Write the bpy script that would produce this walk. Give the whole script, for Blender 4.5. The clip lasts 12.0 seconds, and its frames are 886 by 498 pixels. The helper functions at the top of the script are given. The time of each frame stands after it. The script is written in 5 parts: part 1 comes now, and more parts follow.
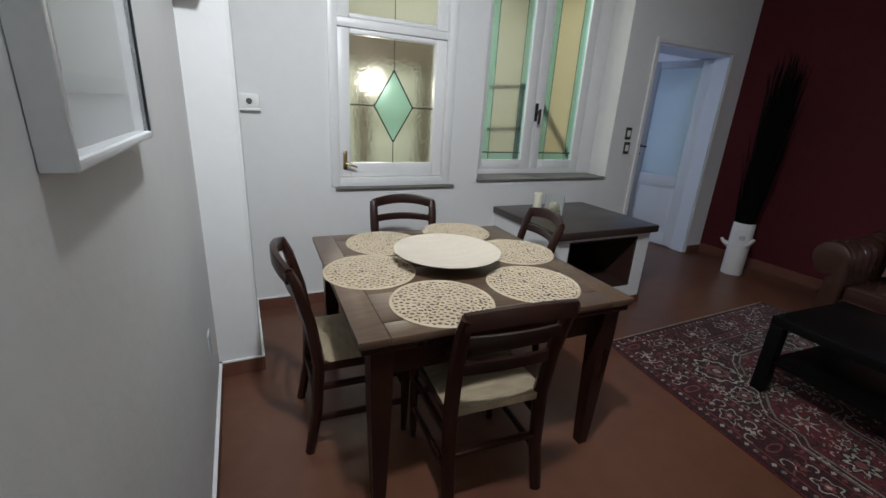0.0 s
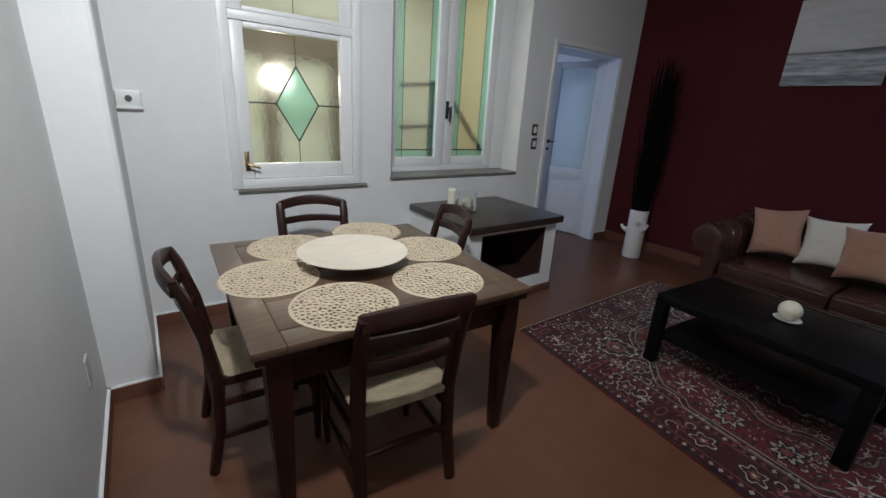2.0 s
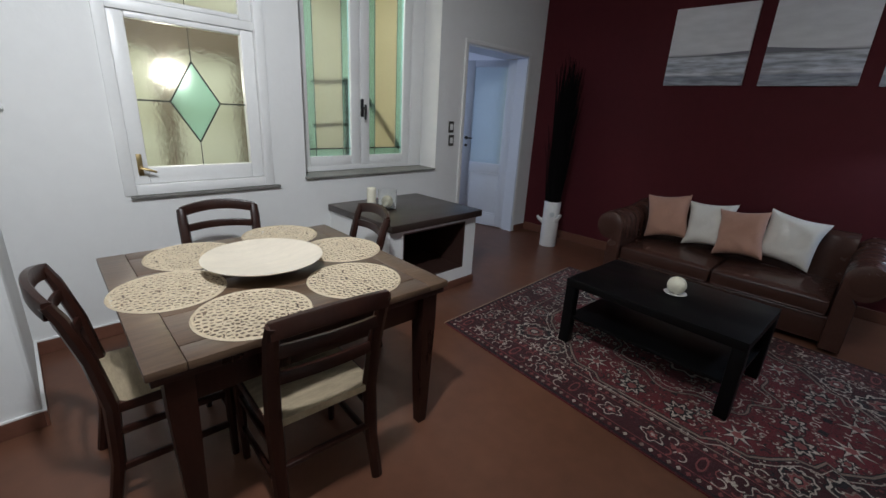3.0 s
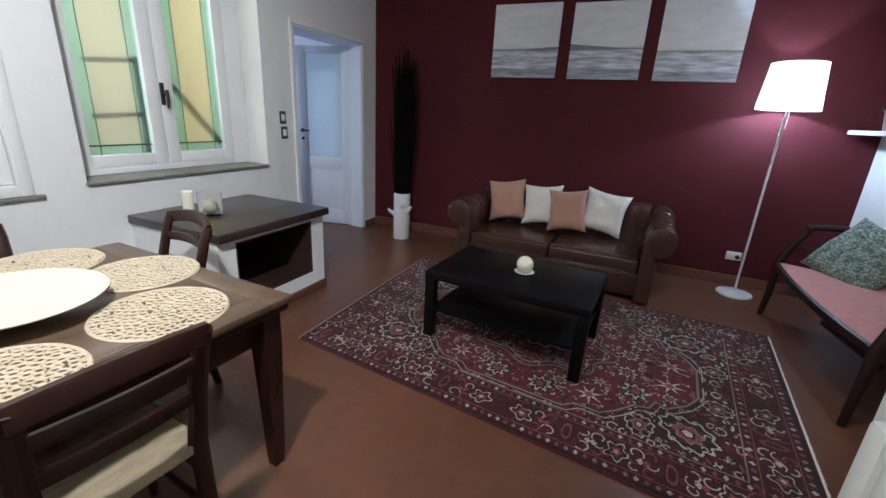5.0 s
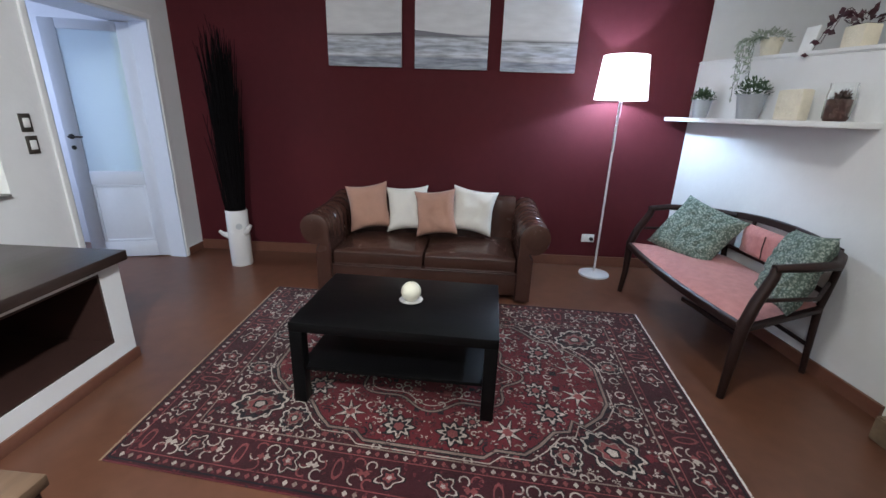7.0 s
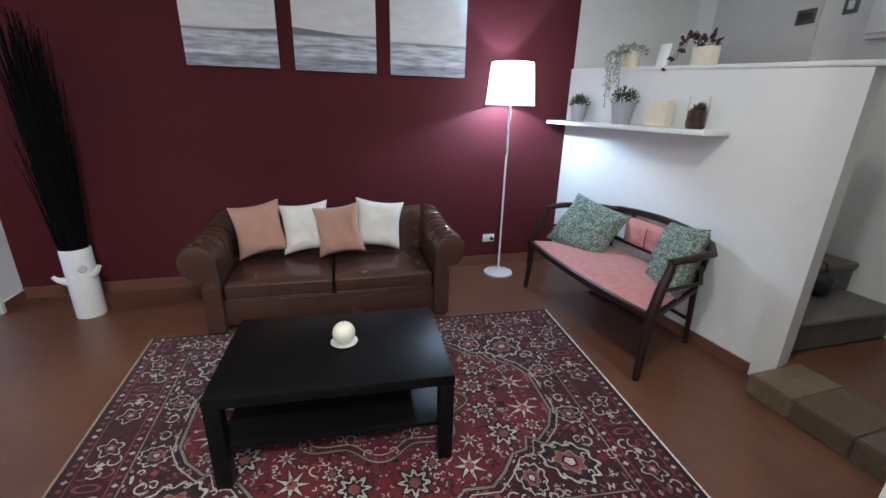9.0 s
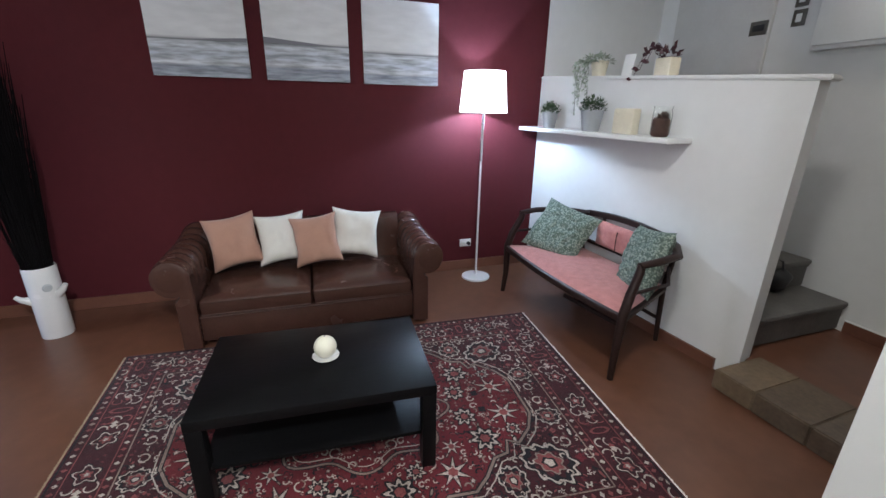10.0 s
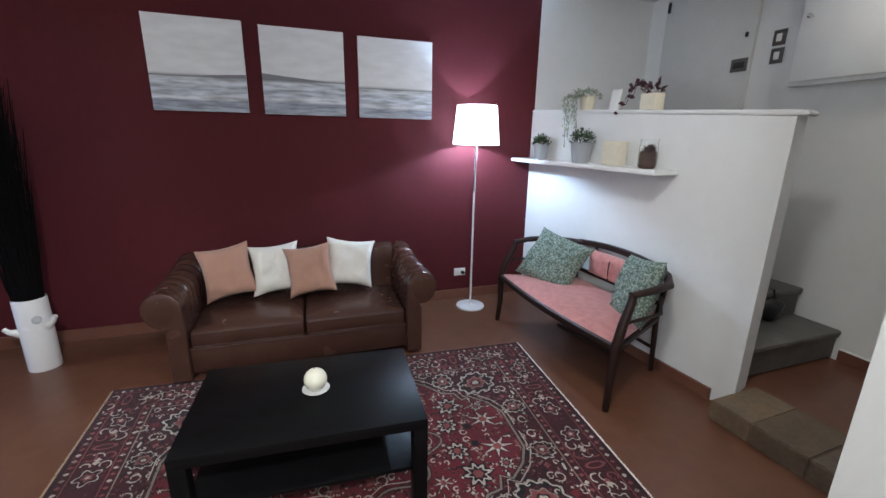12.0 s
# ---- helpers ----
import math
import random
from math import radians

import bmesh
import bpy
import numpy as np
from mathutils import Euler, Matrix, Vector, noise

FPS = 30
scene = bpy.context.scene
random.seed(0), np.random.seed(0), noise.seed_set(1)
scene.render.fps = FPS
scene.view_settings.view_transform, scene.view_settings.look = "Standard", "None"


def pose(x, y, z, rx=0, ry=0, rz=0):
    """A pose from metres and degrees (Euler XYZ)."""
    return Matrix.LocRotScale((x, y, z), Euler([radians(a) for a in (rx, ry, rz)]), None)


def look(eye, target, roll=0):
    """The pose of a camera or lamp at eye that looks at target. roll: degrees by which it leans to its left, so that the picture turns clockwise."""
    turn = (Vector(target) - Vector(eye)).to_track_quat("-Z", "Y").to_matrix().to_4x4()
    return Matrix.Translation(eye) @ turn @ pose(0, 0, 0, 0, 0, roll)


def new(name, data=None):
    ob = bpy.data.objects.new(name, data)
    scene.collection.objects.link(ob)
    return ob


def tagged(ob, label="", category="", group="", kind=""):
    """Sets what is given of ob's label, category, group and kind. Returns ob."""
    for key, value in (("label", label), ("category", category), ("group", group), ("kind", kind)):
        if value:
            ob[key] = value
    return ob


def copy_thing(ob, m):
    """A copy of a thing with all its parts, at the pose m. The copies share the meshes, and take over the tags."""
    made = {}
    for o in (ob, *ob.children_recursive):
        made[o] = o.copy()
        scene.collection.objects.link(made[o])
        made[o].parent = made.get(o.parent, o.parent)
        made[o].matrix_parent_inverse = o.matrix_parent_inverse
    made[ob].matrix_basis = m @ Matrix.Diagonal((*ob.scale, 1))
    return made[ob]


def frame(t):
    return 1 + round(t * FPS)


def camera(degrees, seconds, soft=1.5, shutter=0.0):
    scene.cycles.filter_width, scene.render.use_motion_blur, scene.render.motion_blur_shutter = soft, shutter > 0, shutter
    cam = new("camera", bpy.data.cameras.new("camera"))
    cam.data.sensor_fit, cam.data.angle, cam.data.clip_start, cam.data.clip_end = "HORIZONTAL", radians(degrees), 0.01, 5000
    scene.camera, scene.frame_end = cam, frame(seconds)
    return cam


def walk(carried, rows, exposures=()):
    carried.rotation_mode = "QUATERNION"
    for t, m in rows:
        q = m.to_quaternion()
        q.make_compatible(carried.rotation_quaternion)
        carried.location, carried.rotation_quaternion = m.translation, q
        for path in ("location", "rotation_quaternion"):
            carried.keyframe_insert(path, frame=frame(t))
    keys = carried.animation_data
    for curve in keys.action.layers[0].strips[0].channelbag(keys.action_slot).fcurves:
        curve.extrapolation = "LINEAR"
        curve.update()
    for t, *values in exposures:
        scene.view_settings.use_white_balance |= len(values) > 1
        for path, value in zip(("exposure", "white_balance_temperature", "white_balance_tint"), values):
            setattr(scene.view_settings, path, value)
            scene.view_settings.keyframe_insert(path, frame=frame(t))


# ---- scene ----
cam = camera(93.4, 12.0)
PATH = [
    (0, (-5.119, -3.105, 1.496), (-4.278, -1.404, 0.864), 3.4),
    (0.5, (-5.087, -3.114, 1.493), (-4.232, -1.418, 0.864), 3.3),
    (1, (-5.063, -3.129, 1.493), (-4.161, -1.459, 0.865), 3.3),
    (1.5, (-5.038, -3.143, 1.505), (-4.046, -1.525, 0.874), 3.4),
    (2, (-5.016, -3.173, 1.517), (-3.898, -1.639, 0.887), 3.4),
    (2.5, (-4.992, -3.204, 1.522), (-3.747, -1.77, 0.895), 3.4),
    (3, (-4.971, -3.235, 1.526), (-3.605, -1.914, 0.902), 3.2),
    (5, (-4.793, -3.131, 1.483), (-3.046, -2.374, 0.871), 3.2),
    (5.5, (-4.722, -3.047, 1.494), (-2.893, -2.52, 0.882), 2.8),
    (6, (-4.623, -2.998, 1.49), (-2.744, -2.689, 0.88), 2.3),
    (6.5, (-4.44, -2.944, 1.498), (-2.546, -2.757, 0.881), 1.9),
    (8.5, (-4.099, -2.592, 1.634), (-2.24, -2.95, 0.989), 1.8),
    (8.6, (-4.088, -2.592, 1.635), (-2.236, -2.985, 0.99), 1.7),
    (9, (-4.049, -2.558, 1.649), (-2.227, -3.067, 1.0), 1.5),
    (9.5, (-4.043, -2.556, 1.684), (-2.24, -3.126, 1.033), 1.1),
    (10, (-4.067, -2.543, 1.718), (-2.276, -3.158, 1.072), 1.1),
    (10.5, (-4.083, -2.552, 1.73), (-2.288, -3.177, 1.106), 1.0),
    (11, (-4.089, -2.567, 1.737), (-2.281, -3.195, 1.156), 0.9),
    (11.5, (-4.084, -2.57, 1.736), (-2.267, -3.203, 1.188), 1.0),
    (12, (-4.088, -2.567, 1.74), (-2.265, -3.205, 1.221), 1.0),
]
walk(cam, [(t, look(eye, target, roll)) for t, eye, target, roll in PATH],
     exposures=[(0, -1.48), (3.0, -1.31), (5.0, -0.64), (6.5, -0.22), (8.5, -0.02), (12.0, -0.02)])

# ---- light ----
world = bpy.data.worlds.new("world")
scene.world = world
world.use_nodes = True
world.node_tree.nodes["Background"].inputs[0].default_value = (0.75, 0.85, 1.0, 1)
world.node_tree.nodes["Background"].inputs[1].default_value = 0.25


def area_light(name, place, target, size, power, color, spread=180):
    data = bpy.data.lights.new(name, "AREA")
    data.shape, data.size, data.energy, data.color = "DISK", size, power, color
    data.spread = radians(spread)
    ob = new(name, data)
    ob.matrix_world = look(place, target)
    return ob


def point_light(name, place, radius, power, color):
    data = bpy.data.lights.new(name, "POINT")
    data.shadow_soft_size, data.energy, data.color = radius, power, color
    ob = new(name, data)
    ob.location = place
    return ob


def spot_light(name, place, target, radius, power, color, cone, blend):
    data = bpy.data.lights.new(name, "SPOT")
    data.shadow_soft_size, data.energy, data.color, data.spot_size, data.spot_blend = radius, power, color, radians(cone), blend
    ob = new(name, data)
    ob.matrix_world = look(place, target)
    return ob


spot_light("ceiling_spot_dining", (-4.78, -2.50, 2.93), (-3.82, -0.36, 0.97), 0.08, 485, (0.89, 0.94, 1.0), 122, 1.0)
point_light("ceiling_bulb_dining", (-4.78, -2.52, 2.95), 0.06, 62, (0.89, 0.94, 1.0))
spot_light("ceiling_spot_living", (-3.15, -3.35, 3.05), (-1.5, -4.1, 0.6), 0.14, 112, (0.97, 0.98, 0.96), 116, 1.0)
# added fill, out of view, brightens the stair walls and the parapet end
area_light("fill_light_stairs", (-2.55, -5.85, 3.15), (-2.4, -5.75, 0), 0.4, 7.5, (1.0, 0.97, 0.90))
area_light("corridor_daylight", (-1.0, 2.3, 1.7), (-0.5, 0.4, 1.1), 1.0, 36, (0.54, 0.66, 1.0))
point_light("stairwell_bulb", (-4.0, 0.9, 1.7), 0.07, 38, (1.0, 0.94, 0.80))
point_light("lamp_bulb", (-0.27, -4.22, 1.765), 0.03, 80, (0.50, 0.71, 1.0))
# added fill, hidden above the windows, makes their panes brighter
area_light("fill_light_back_room", (-2.75, 0.85, 3.15), (-2.75, 1.1, 0), 0.4, 30, (0.97, 1.0, 0.96))


# ---- materials ----
def mat(name, color, rough=0.6, metal=0.0, vary=0.12, scale=6.0, bump=0.0, bump_scale=60.0, spec=0.5, coat=0.0, second=None, stretch=(1, 1, 1), emit=None, sheen=0.0):
    m = bpy.data.materials.new(name)
    m.use_nodes = True
    nt = m.node_tree
    b = nt.nodes["Principled BSDF"]
    b.inputs["Roughness"].default_value = rough
    b.inputs["Metallic"].default_value = metal
    b.inputs["Specular IOR Level"].default_value = spec
    b.inputs["Coat Weight"].default_value = coat
    b.inputs["Sheen Weight"].default_value = sheen
    co = nt.nodes.new("ShaderNodeTexCoord")
    mp = nt.nodes.new("ShaderNodeMapping")
    mp.inputs["Scale"].default_value = stretch
    nt.links.new(co.outputs["Object"], mp.inputs[0])
    n1 = nt.nodes.new("ShaderNodeTexNoise")
    n1.inputs["Scale"].default_value, n1.inputs["Detail"].default_value = scale, 6
    n2 = nt.nodes.new("ShaderNodeTexNoise")
    n2.inputs["Scale"].default_value, n2.inputs["Detail"].default_value = scale * 9, 4
    nt.links.new(mp.outputs[0], n1.inputs["Vector"])
    nt.links.new(mp.outputs[0], n2.inputs["Vector"])
    add = nt.nodes.new("ShaderNodeMath")
    add.operation = "MULTIPLY_ADD"
    add.inputs[1].default_value = 0.6
    nt.links.new(n1.outputs[0], add.inputs[0])
    half = nt.nodes.new("ShaderNodeMath")
    half.operation = "MULTIPLY"
    half.inputs[1].default_value = 0.4
    nt.links.new(n2.outputs[0], half.inputs[0])
    nt.links.new(half.outputs[0], add.inputs[2])
    ramp = nt.nodes.new("ShaderNodeValToRGB")
    ramp.color_ramp.elements[0].position, ramp.color_ramp.elements[1].position = 0.3, 0.7
    lo = second or tuple(c * (1 - vary) for c in color)
    hi = tuple(min(1, c * (1 + vary)) for c in color) if not second else color
    ramp.color_ramp.elements[0].color, ramp.color_ramp.elements[1].color = (*lo, 1), (*hi, 1)
    nt.links.new(add.outputs[0], ramp.inputs[0])
    nt.links.new(ramp.outputs[0], b.inputs["Base Color"])
    rr = nt.nodes.new("ShaderNodeMapRange")
    rr.inputs[3].default_value, rr.inputs[4].default_value = max(0.02, rough - 0.1), min(1, rough + 0.1)
    nt.links.new(n1.outputs[0], rr.inputs[0])
    nt.links.new(rr.outputs[0], b.inputs["Roughness"])
    if bump:
        n3 = nt.nodes.new("ShaderNodeTexNoise")
        n3.inputs["Scale"].default_value, n3.inputs["Detail"].default_value = bump_scale, 5
        nt.links.new(mp.outputs[0], n3.inputs["Vector"])
        bp = nt.nodes.new("ShaderNodeBump")
        bp.inputs["Strength"].default_value, bp.inputs["Distance"].default_value = bump, 0.01
        nt.links.new(n3.outputs[0], bp.inputs["Height"])
        nt.links.new(bp.outputs[0], b.inputs["Normal"])
    if emit:
        b.inputs["Emission Color"].default_value = (*emit[:3], 1)
        b.inputs["Emission Strength"].default_value = emit[3]
    return m


def glass_mat(name, color, rough, bump=0.0, bump_scale=40.0):
    m = bpy.data.materials.new(name)
    m.use_nodes = True
    nt = m.node_tree
    b = nt.nodes["Principled BSDF"]
    b.inputs["Base Color"].default_value = (*color, 1)
    b.inputs["Roughness"].default_value = rough
    b.inputs["Transmission Weight"].default_value = 1.0
    b.inputs["IOR"].default_value = 1.3
    if bump:
        co = nt.nodes.new("ShaderNodeTexCoord")
        n3 = nt.nodes.new("ShaderNodeTexNoise")
        n3.inputs["Scale"].default_value, n3.inputs["Detail"].default_value = bump_scale, 2
        nt.links.new(co.outputs["Object"], n3.inputs["Vector"])
        bp = nt.nodes.new("ShaderNodeBump")
        bp.inputs["Strength"].default_value, bp.inputs["Distance"].default_value = bump, 0.01
        nt.links.new(n3.outputs[0], bp.inputs["Height"])
        nt.links.new(bp.outputs[0], b.inputs["Normal"])
    return m


M_WHITE = mat("white_plaster", (0.74, 0.74, 0.73), 0.75, vary=0.035, scale=1.3, bump=0.12, bump_scale=35, spec=0.3)
M_MAROON = mat("maroon_plaster", (0.080, 0.0122, 0.0165), 0.75, vary=0.10, scale=1.6, bump=0.12, bump_scale=40, spec=0.18)
M_CEIL = mat("ceiling_paint", (0.78, 0.78, 0.77), 0.8, vary=0.03, scale=1.0)
M_FLOOR = mat("polished_red_floor", (0.132, 0.055, 0.032), 0.36, vary=0.24, scale=1.1, bump=0.03, bump_scale=12, spec=0.45)
M_BASE = mat("red_skirting", (0.16, 0.066, 0.042), 0.4, vary=0.15, scale=5)
M_PAINT = mat("white_gloss_paint", (0.78, 0.78, 0.77), 0.35, vary=0.03, scale=5, bump=0.04, bump_scale=30)
# the blue cast of the corridor daylight is mixed into this paint
M_DOORPAINT = mat("door_paint_daylight_tint", (0.72, 0.78, 0.88), 0.4, vary=0.03, scale=4)
M_DARKWOOD = mat("dark_stained_wood", (0.024, 0.0080, 0.0052), 0.30, vary=0.35, scale=7, bump=0.08, bump_scale=45, stretch=(1, 1, 0.25), spec=0.32)
M_TABLEWOOD = mat("worn_table_wood", (0.165, 0.102, 0.062), 0.36, second=(0.060, 0.035, 0.022), scale=3.0, bump=0.1, bump_scale=50, stretch=(0.25, 1.6, 1), coat=0.1)
M_SETTEE = mat("dark_mahogany", (0.020, 0.0072, 0.0052), 0.52, vary=0.3, scale=7, bump=0.06, bump_scale=45, spec=0.35)
M_SLAB = mat("dark_slab_wood", (0.046, 0.030, 0.024), 0.34, second=(0.020, 0.012, 0.010), scale=3, bump=0.08, bump_scale=40, stretch=(0.3, 1.8, 1), coat=0.15)
M_BLACKWOOD = mat("black_brown_wood", (0.0052, 0.0050, 0.0054), 0.40, vary=0.3, scale=8, bump=0.05, bump_scale=60, stretch=(1, 0.2, 1), spec=0.13)
M_NICHE = mat("dark_niche_lining", (0.038, 0.017, 0.013), 0.5, vary=0.3, scale=5)
M_RUSH = mat("woven_rush", (0.36, 0.285, 0.185), 0.8, vary=0.3, scale=10, bump=0.6, bump_scale=90, stretch=(1, 6, 1))
M_MAT = mat("woven_paper_cord", (0.62, 0.52, 0.375), 0.8, vary=0.14, scale=20, bump=0.4, bump_scale=300)
M_BOWL = mat("pale_bowl_wood", (0.68, 0.60, 0.49), 0.36, vary=0.10, scale=5, stretch=(1, 5, 1), coat=0.1)
M_LEATHER = mat("brown_leather", (0.062, 0.028, 0.021), 0.24, vary=0.13, scale=6, bump=0.09, bump_scale=140, spec=0.45)
M_PINKC = mat("salmon_cotton", (0.43, 0.235, 0.172), 0.9, vary=0.06, scale=10, bump=0.25, bump_scale=300, sheen=0.2)
M_WHITEC = mat("cream_cotton", (0.74, 0.71, 0.66), 0.9, vary=0.04, scale=10, bump=0.25, bump_scale=300, sheen=0.2)
M_PINKV = mat("rose_damask", (0.56, 0.225, 0.195), 0.75, second=(0.36, 0.105, 0.098), scale=20, bump=0.2, bump_scale=160, sheen=0.3)
M_SHADE = mat("lit_white_shade", (0.9, 0.88, 0.86), 0.8, emit=(1.0, 0.96, 0.94, 0.85))
M_METALW = mat("white_enamel", (0.76, 0.76, 0.78), 0.35, vary=0.03)
M_CHROME = mat("chrome", (0.75, 0.75, 0.76), 0.18, metal=1.0, vary=0.03)
M_BRASS = mat("aged_brass", (0.42, 0.32, 0.16), 0.35, metal=1.0, vary=0.2)
M_BLACK = mat("black_plastic", (0.018, 0.018, 0.02), 0.4)
M_PLASTIC = mat("white_plastic", (0.78, 0.78, 0.76), 0.4, vary=0.02)
M_BRONZE = mat("bronze_plate", (0.125, 0.115, 0.10), 0.35, metal=0.7, vary=0.1)
M_STONE = mat("grey_sill_stone", (0.185, 0.18, 0.165), 0.55, vary=0.25, scale=9, bump=0.15, bump_scale=50)
M_KERB = mat("worn_sandstone", (0.150, 0.105, 0.070), 0.6, second=(0.062, 0.042, 0.030), scale=4, bump=0.25, bump_scale=35)
M_KERBTAN = mat("tan_sandstone", (0.22, 0.155, 0.098), 0.6, second=(0.105, 0.072, 0.048), scale=4, bump=0.25, bump_scale=35)
M_STEP = mat("grey_pietra_stone", (0.12, 0.113, 0.105), 0.6, vary=0.3, scale=6, bump=0.25, bump_scale=40)
M_POT = mat("grey_zinc_pot", (0.36, 0.38, 0.40), 0.5, vary=0.08, scale=8)
M_LEAF = mat("green_leaves", (0.042, 0.080, 0.034), 0.5, vary=0.4, scale=25)
M_IVY = mat("pale_ivy_leaves", (0.33, 0.38, 0.30), 0.5, vary=0.4, scale=25)
M_REDLEAF = mat("wine_red_leaves", (0.050, 0.011, 0.018), 0.5, vary=0.5, scale=25)
M_SOIL = mat("potting_soil", (0.03, 0.022, 0.016), 0.9, bump=0.5, bump_scale=120)
M_WAX = mat("ivory_wax", (0.80, 0.76, 0.62), 0.5, vary=0.04, scale=9)
M_CREAM = mat("cream_ceramic", (0.72, 0.66, 0.52), 0.5, vary=0.08, scale=18, bump=0.5, bump_scale=70)
M_POTP = mat("dried_potpourri", (0.15, 0.055, 0.035), 0.8, second=(0.03, 0.012, 0.010), scale=30, bump=0.8, bump_scale=90)
M_TWIG = mat("black_twigs", (0.004, 0.0032, 0.0036), 0.9, spec=0.1)
M_CERAMIC = mat("white_glazed_ceramic", (0.74, 0.73, 0.72), 0.25, vary=0.03, scale=6, coat=0.3)
M_BATH = mat("cream_wall_behind", (0.72, 0.74, 0.60), 0.8, vary=0.06, scale=2)
M_YELLOW = mat("ochre_wall_behind", (0.63, 0.59, 0.47), 0.8, vary=0.06, scale=2)
M_CORR = mat("corridor_paint", (0.70, 0.73, 0.78), 0.8, vary=0.04, scale=2)
M_RAIL = mat("grey_iron", (0.10, 0.09, 0.075), 0.6, vary=0.2)
M_LEAD = mat("dark_lead_came", (0.05, 0.06, 0.055), 0.5, metal=0.5)
M_GREYCAME = mat("pale_lead_came", (0.08, 0.12, 0.11), 0.5, vary=0.2)
M_BOXWHITE = mat("off_white_painted_wood", (0.74, 0.76, 0.77), 0.45, vary=0.05, scale=8)
M_GREYFRAME = mat("grey_painted_wood", (0.50, 0.52, 0.53), 0.45, vary=0.05, scale=8)
M_STAIRDOOR = mat("warm_grey_door_paint", (0.58, 0.57, 0.55), 0.5, vary=0.05, scale=5)
M_CABGREY = mat("slate_grey_paint", (0.22, 0.235, 0.24), 0.45, vary=0.06, scale=8)
# print and mount colours are darkened for the shadow inside the wall box
M_PRINT = mat("shaded_faded_print", (0.30, 0.315, 0.29), 0.6, second=(0.21, 0.245, 0.21), scale=5)
M_MOUNT = mat("shaded_grey_mount", (0.33, 0.345, 0.35), 0.7, vary=0.05, scale=8)
M_BROWN = mat("brown_bar_colour", (0.17, 0.13, 0.09), 0.5, vary=0.2, scale=4)
M_RAD = mat("radiator_enamel", (0.78, 0.78, 0.76), 0.3, vary=0.03)
G_CLEAR = glass_mat("clear_glass", (0.98, 0.99, 0.98), 0.02)
G_TEXT = glass_mat("hammered_glass", (0.90, 0.94, 0.89), 0.20, 0.6, 34)
G_CREAM = glass_mat("cream_frosted_glass", (0.95, 0.96, 0.92), 0.30, 0.15, 60)
G_YELLOW = glass_mat("yellow_frosted_glass", (0.93, 0.90, 0.70), 0.30, 0.15, 60)
G_DIAMOND = glass_mat("teal_diamond_glass", (0.55, 0.92, 0.86), 0.26, 0.2, 40)
G_TEAL = glass_mat("pale_teal_glass", (0.60, 0.93, 0.94), 0.26, 0.2, 40)
G_GREEN = glass_mat("bottle_green_glass", (0.48, 0.84, 0.80), 0.26, 0.2, 40)
G_FROST = glass_mat("blue_frosted_glass", (0.62, 0.72, 0.74), 0.45, 0.1, 80)


def green_fabric():
    m = mat("green_floral_fabric", (0.13, 0.17, 0.145), 0.9, vary=0.2, scale=12, bump=0.25, bump_scale=200)
    nt = m.node_tree
    b = nt.nodes["Principled BSDF"]
    co = nt.nodes.new("ShaderNodeTexCoord")
    v = nt.nodes.new("ShaderNodeTexVoronoi")
    v.feature, v.inputs["Scale"].default_value = "F1", 72
    nz = nt.nodes.new("ShaderNodeTexNoise")
    nz.inputs["Scale"].default_value = 60
    mx = nt.nodes.new("ShaderNodeMixRGB")
    mx.inputs[0].default_value = 0.03
    nt.links.new(co.outputs["Object"], nz.inputs["Vector"])
    nt.links.new(co.outputs["Object"], mx.inputs[1])
    nt.links.new(nz.outputs["Color"], mx.inputs[2])
    nt.links.new(mx.outputs[0], v.inputs["Vector"])
    r = nt.nodes.new("ShaderNodeValToRGB")
    e = r.color_ramp.elements
    e[0].position, e[0].color = 0.2, (0.36, 0.40, 0.34, 1)
    e[1].position, e[1].color = 0.62, (0.085, 0.118, 0.095, 1)
    k = e.new(0.42)
    k.color = (0.19, 0.245, 0.205, 1)
    nt.links.new(v.outputs["Distance"], r.inputs[0])
    nt.links.new(r.outputs[0], b.inputs["Base Color"])
    return m


M_GREENC = green_fabric()


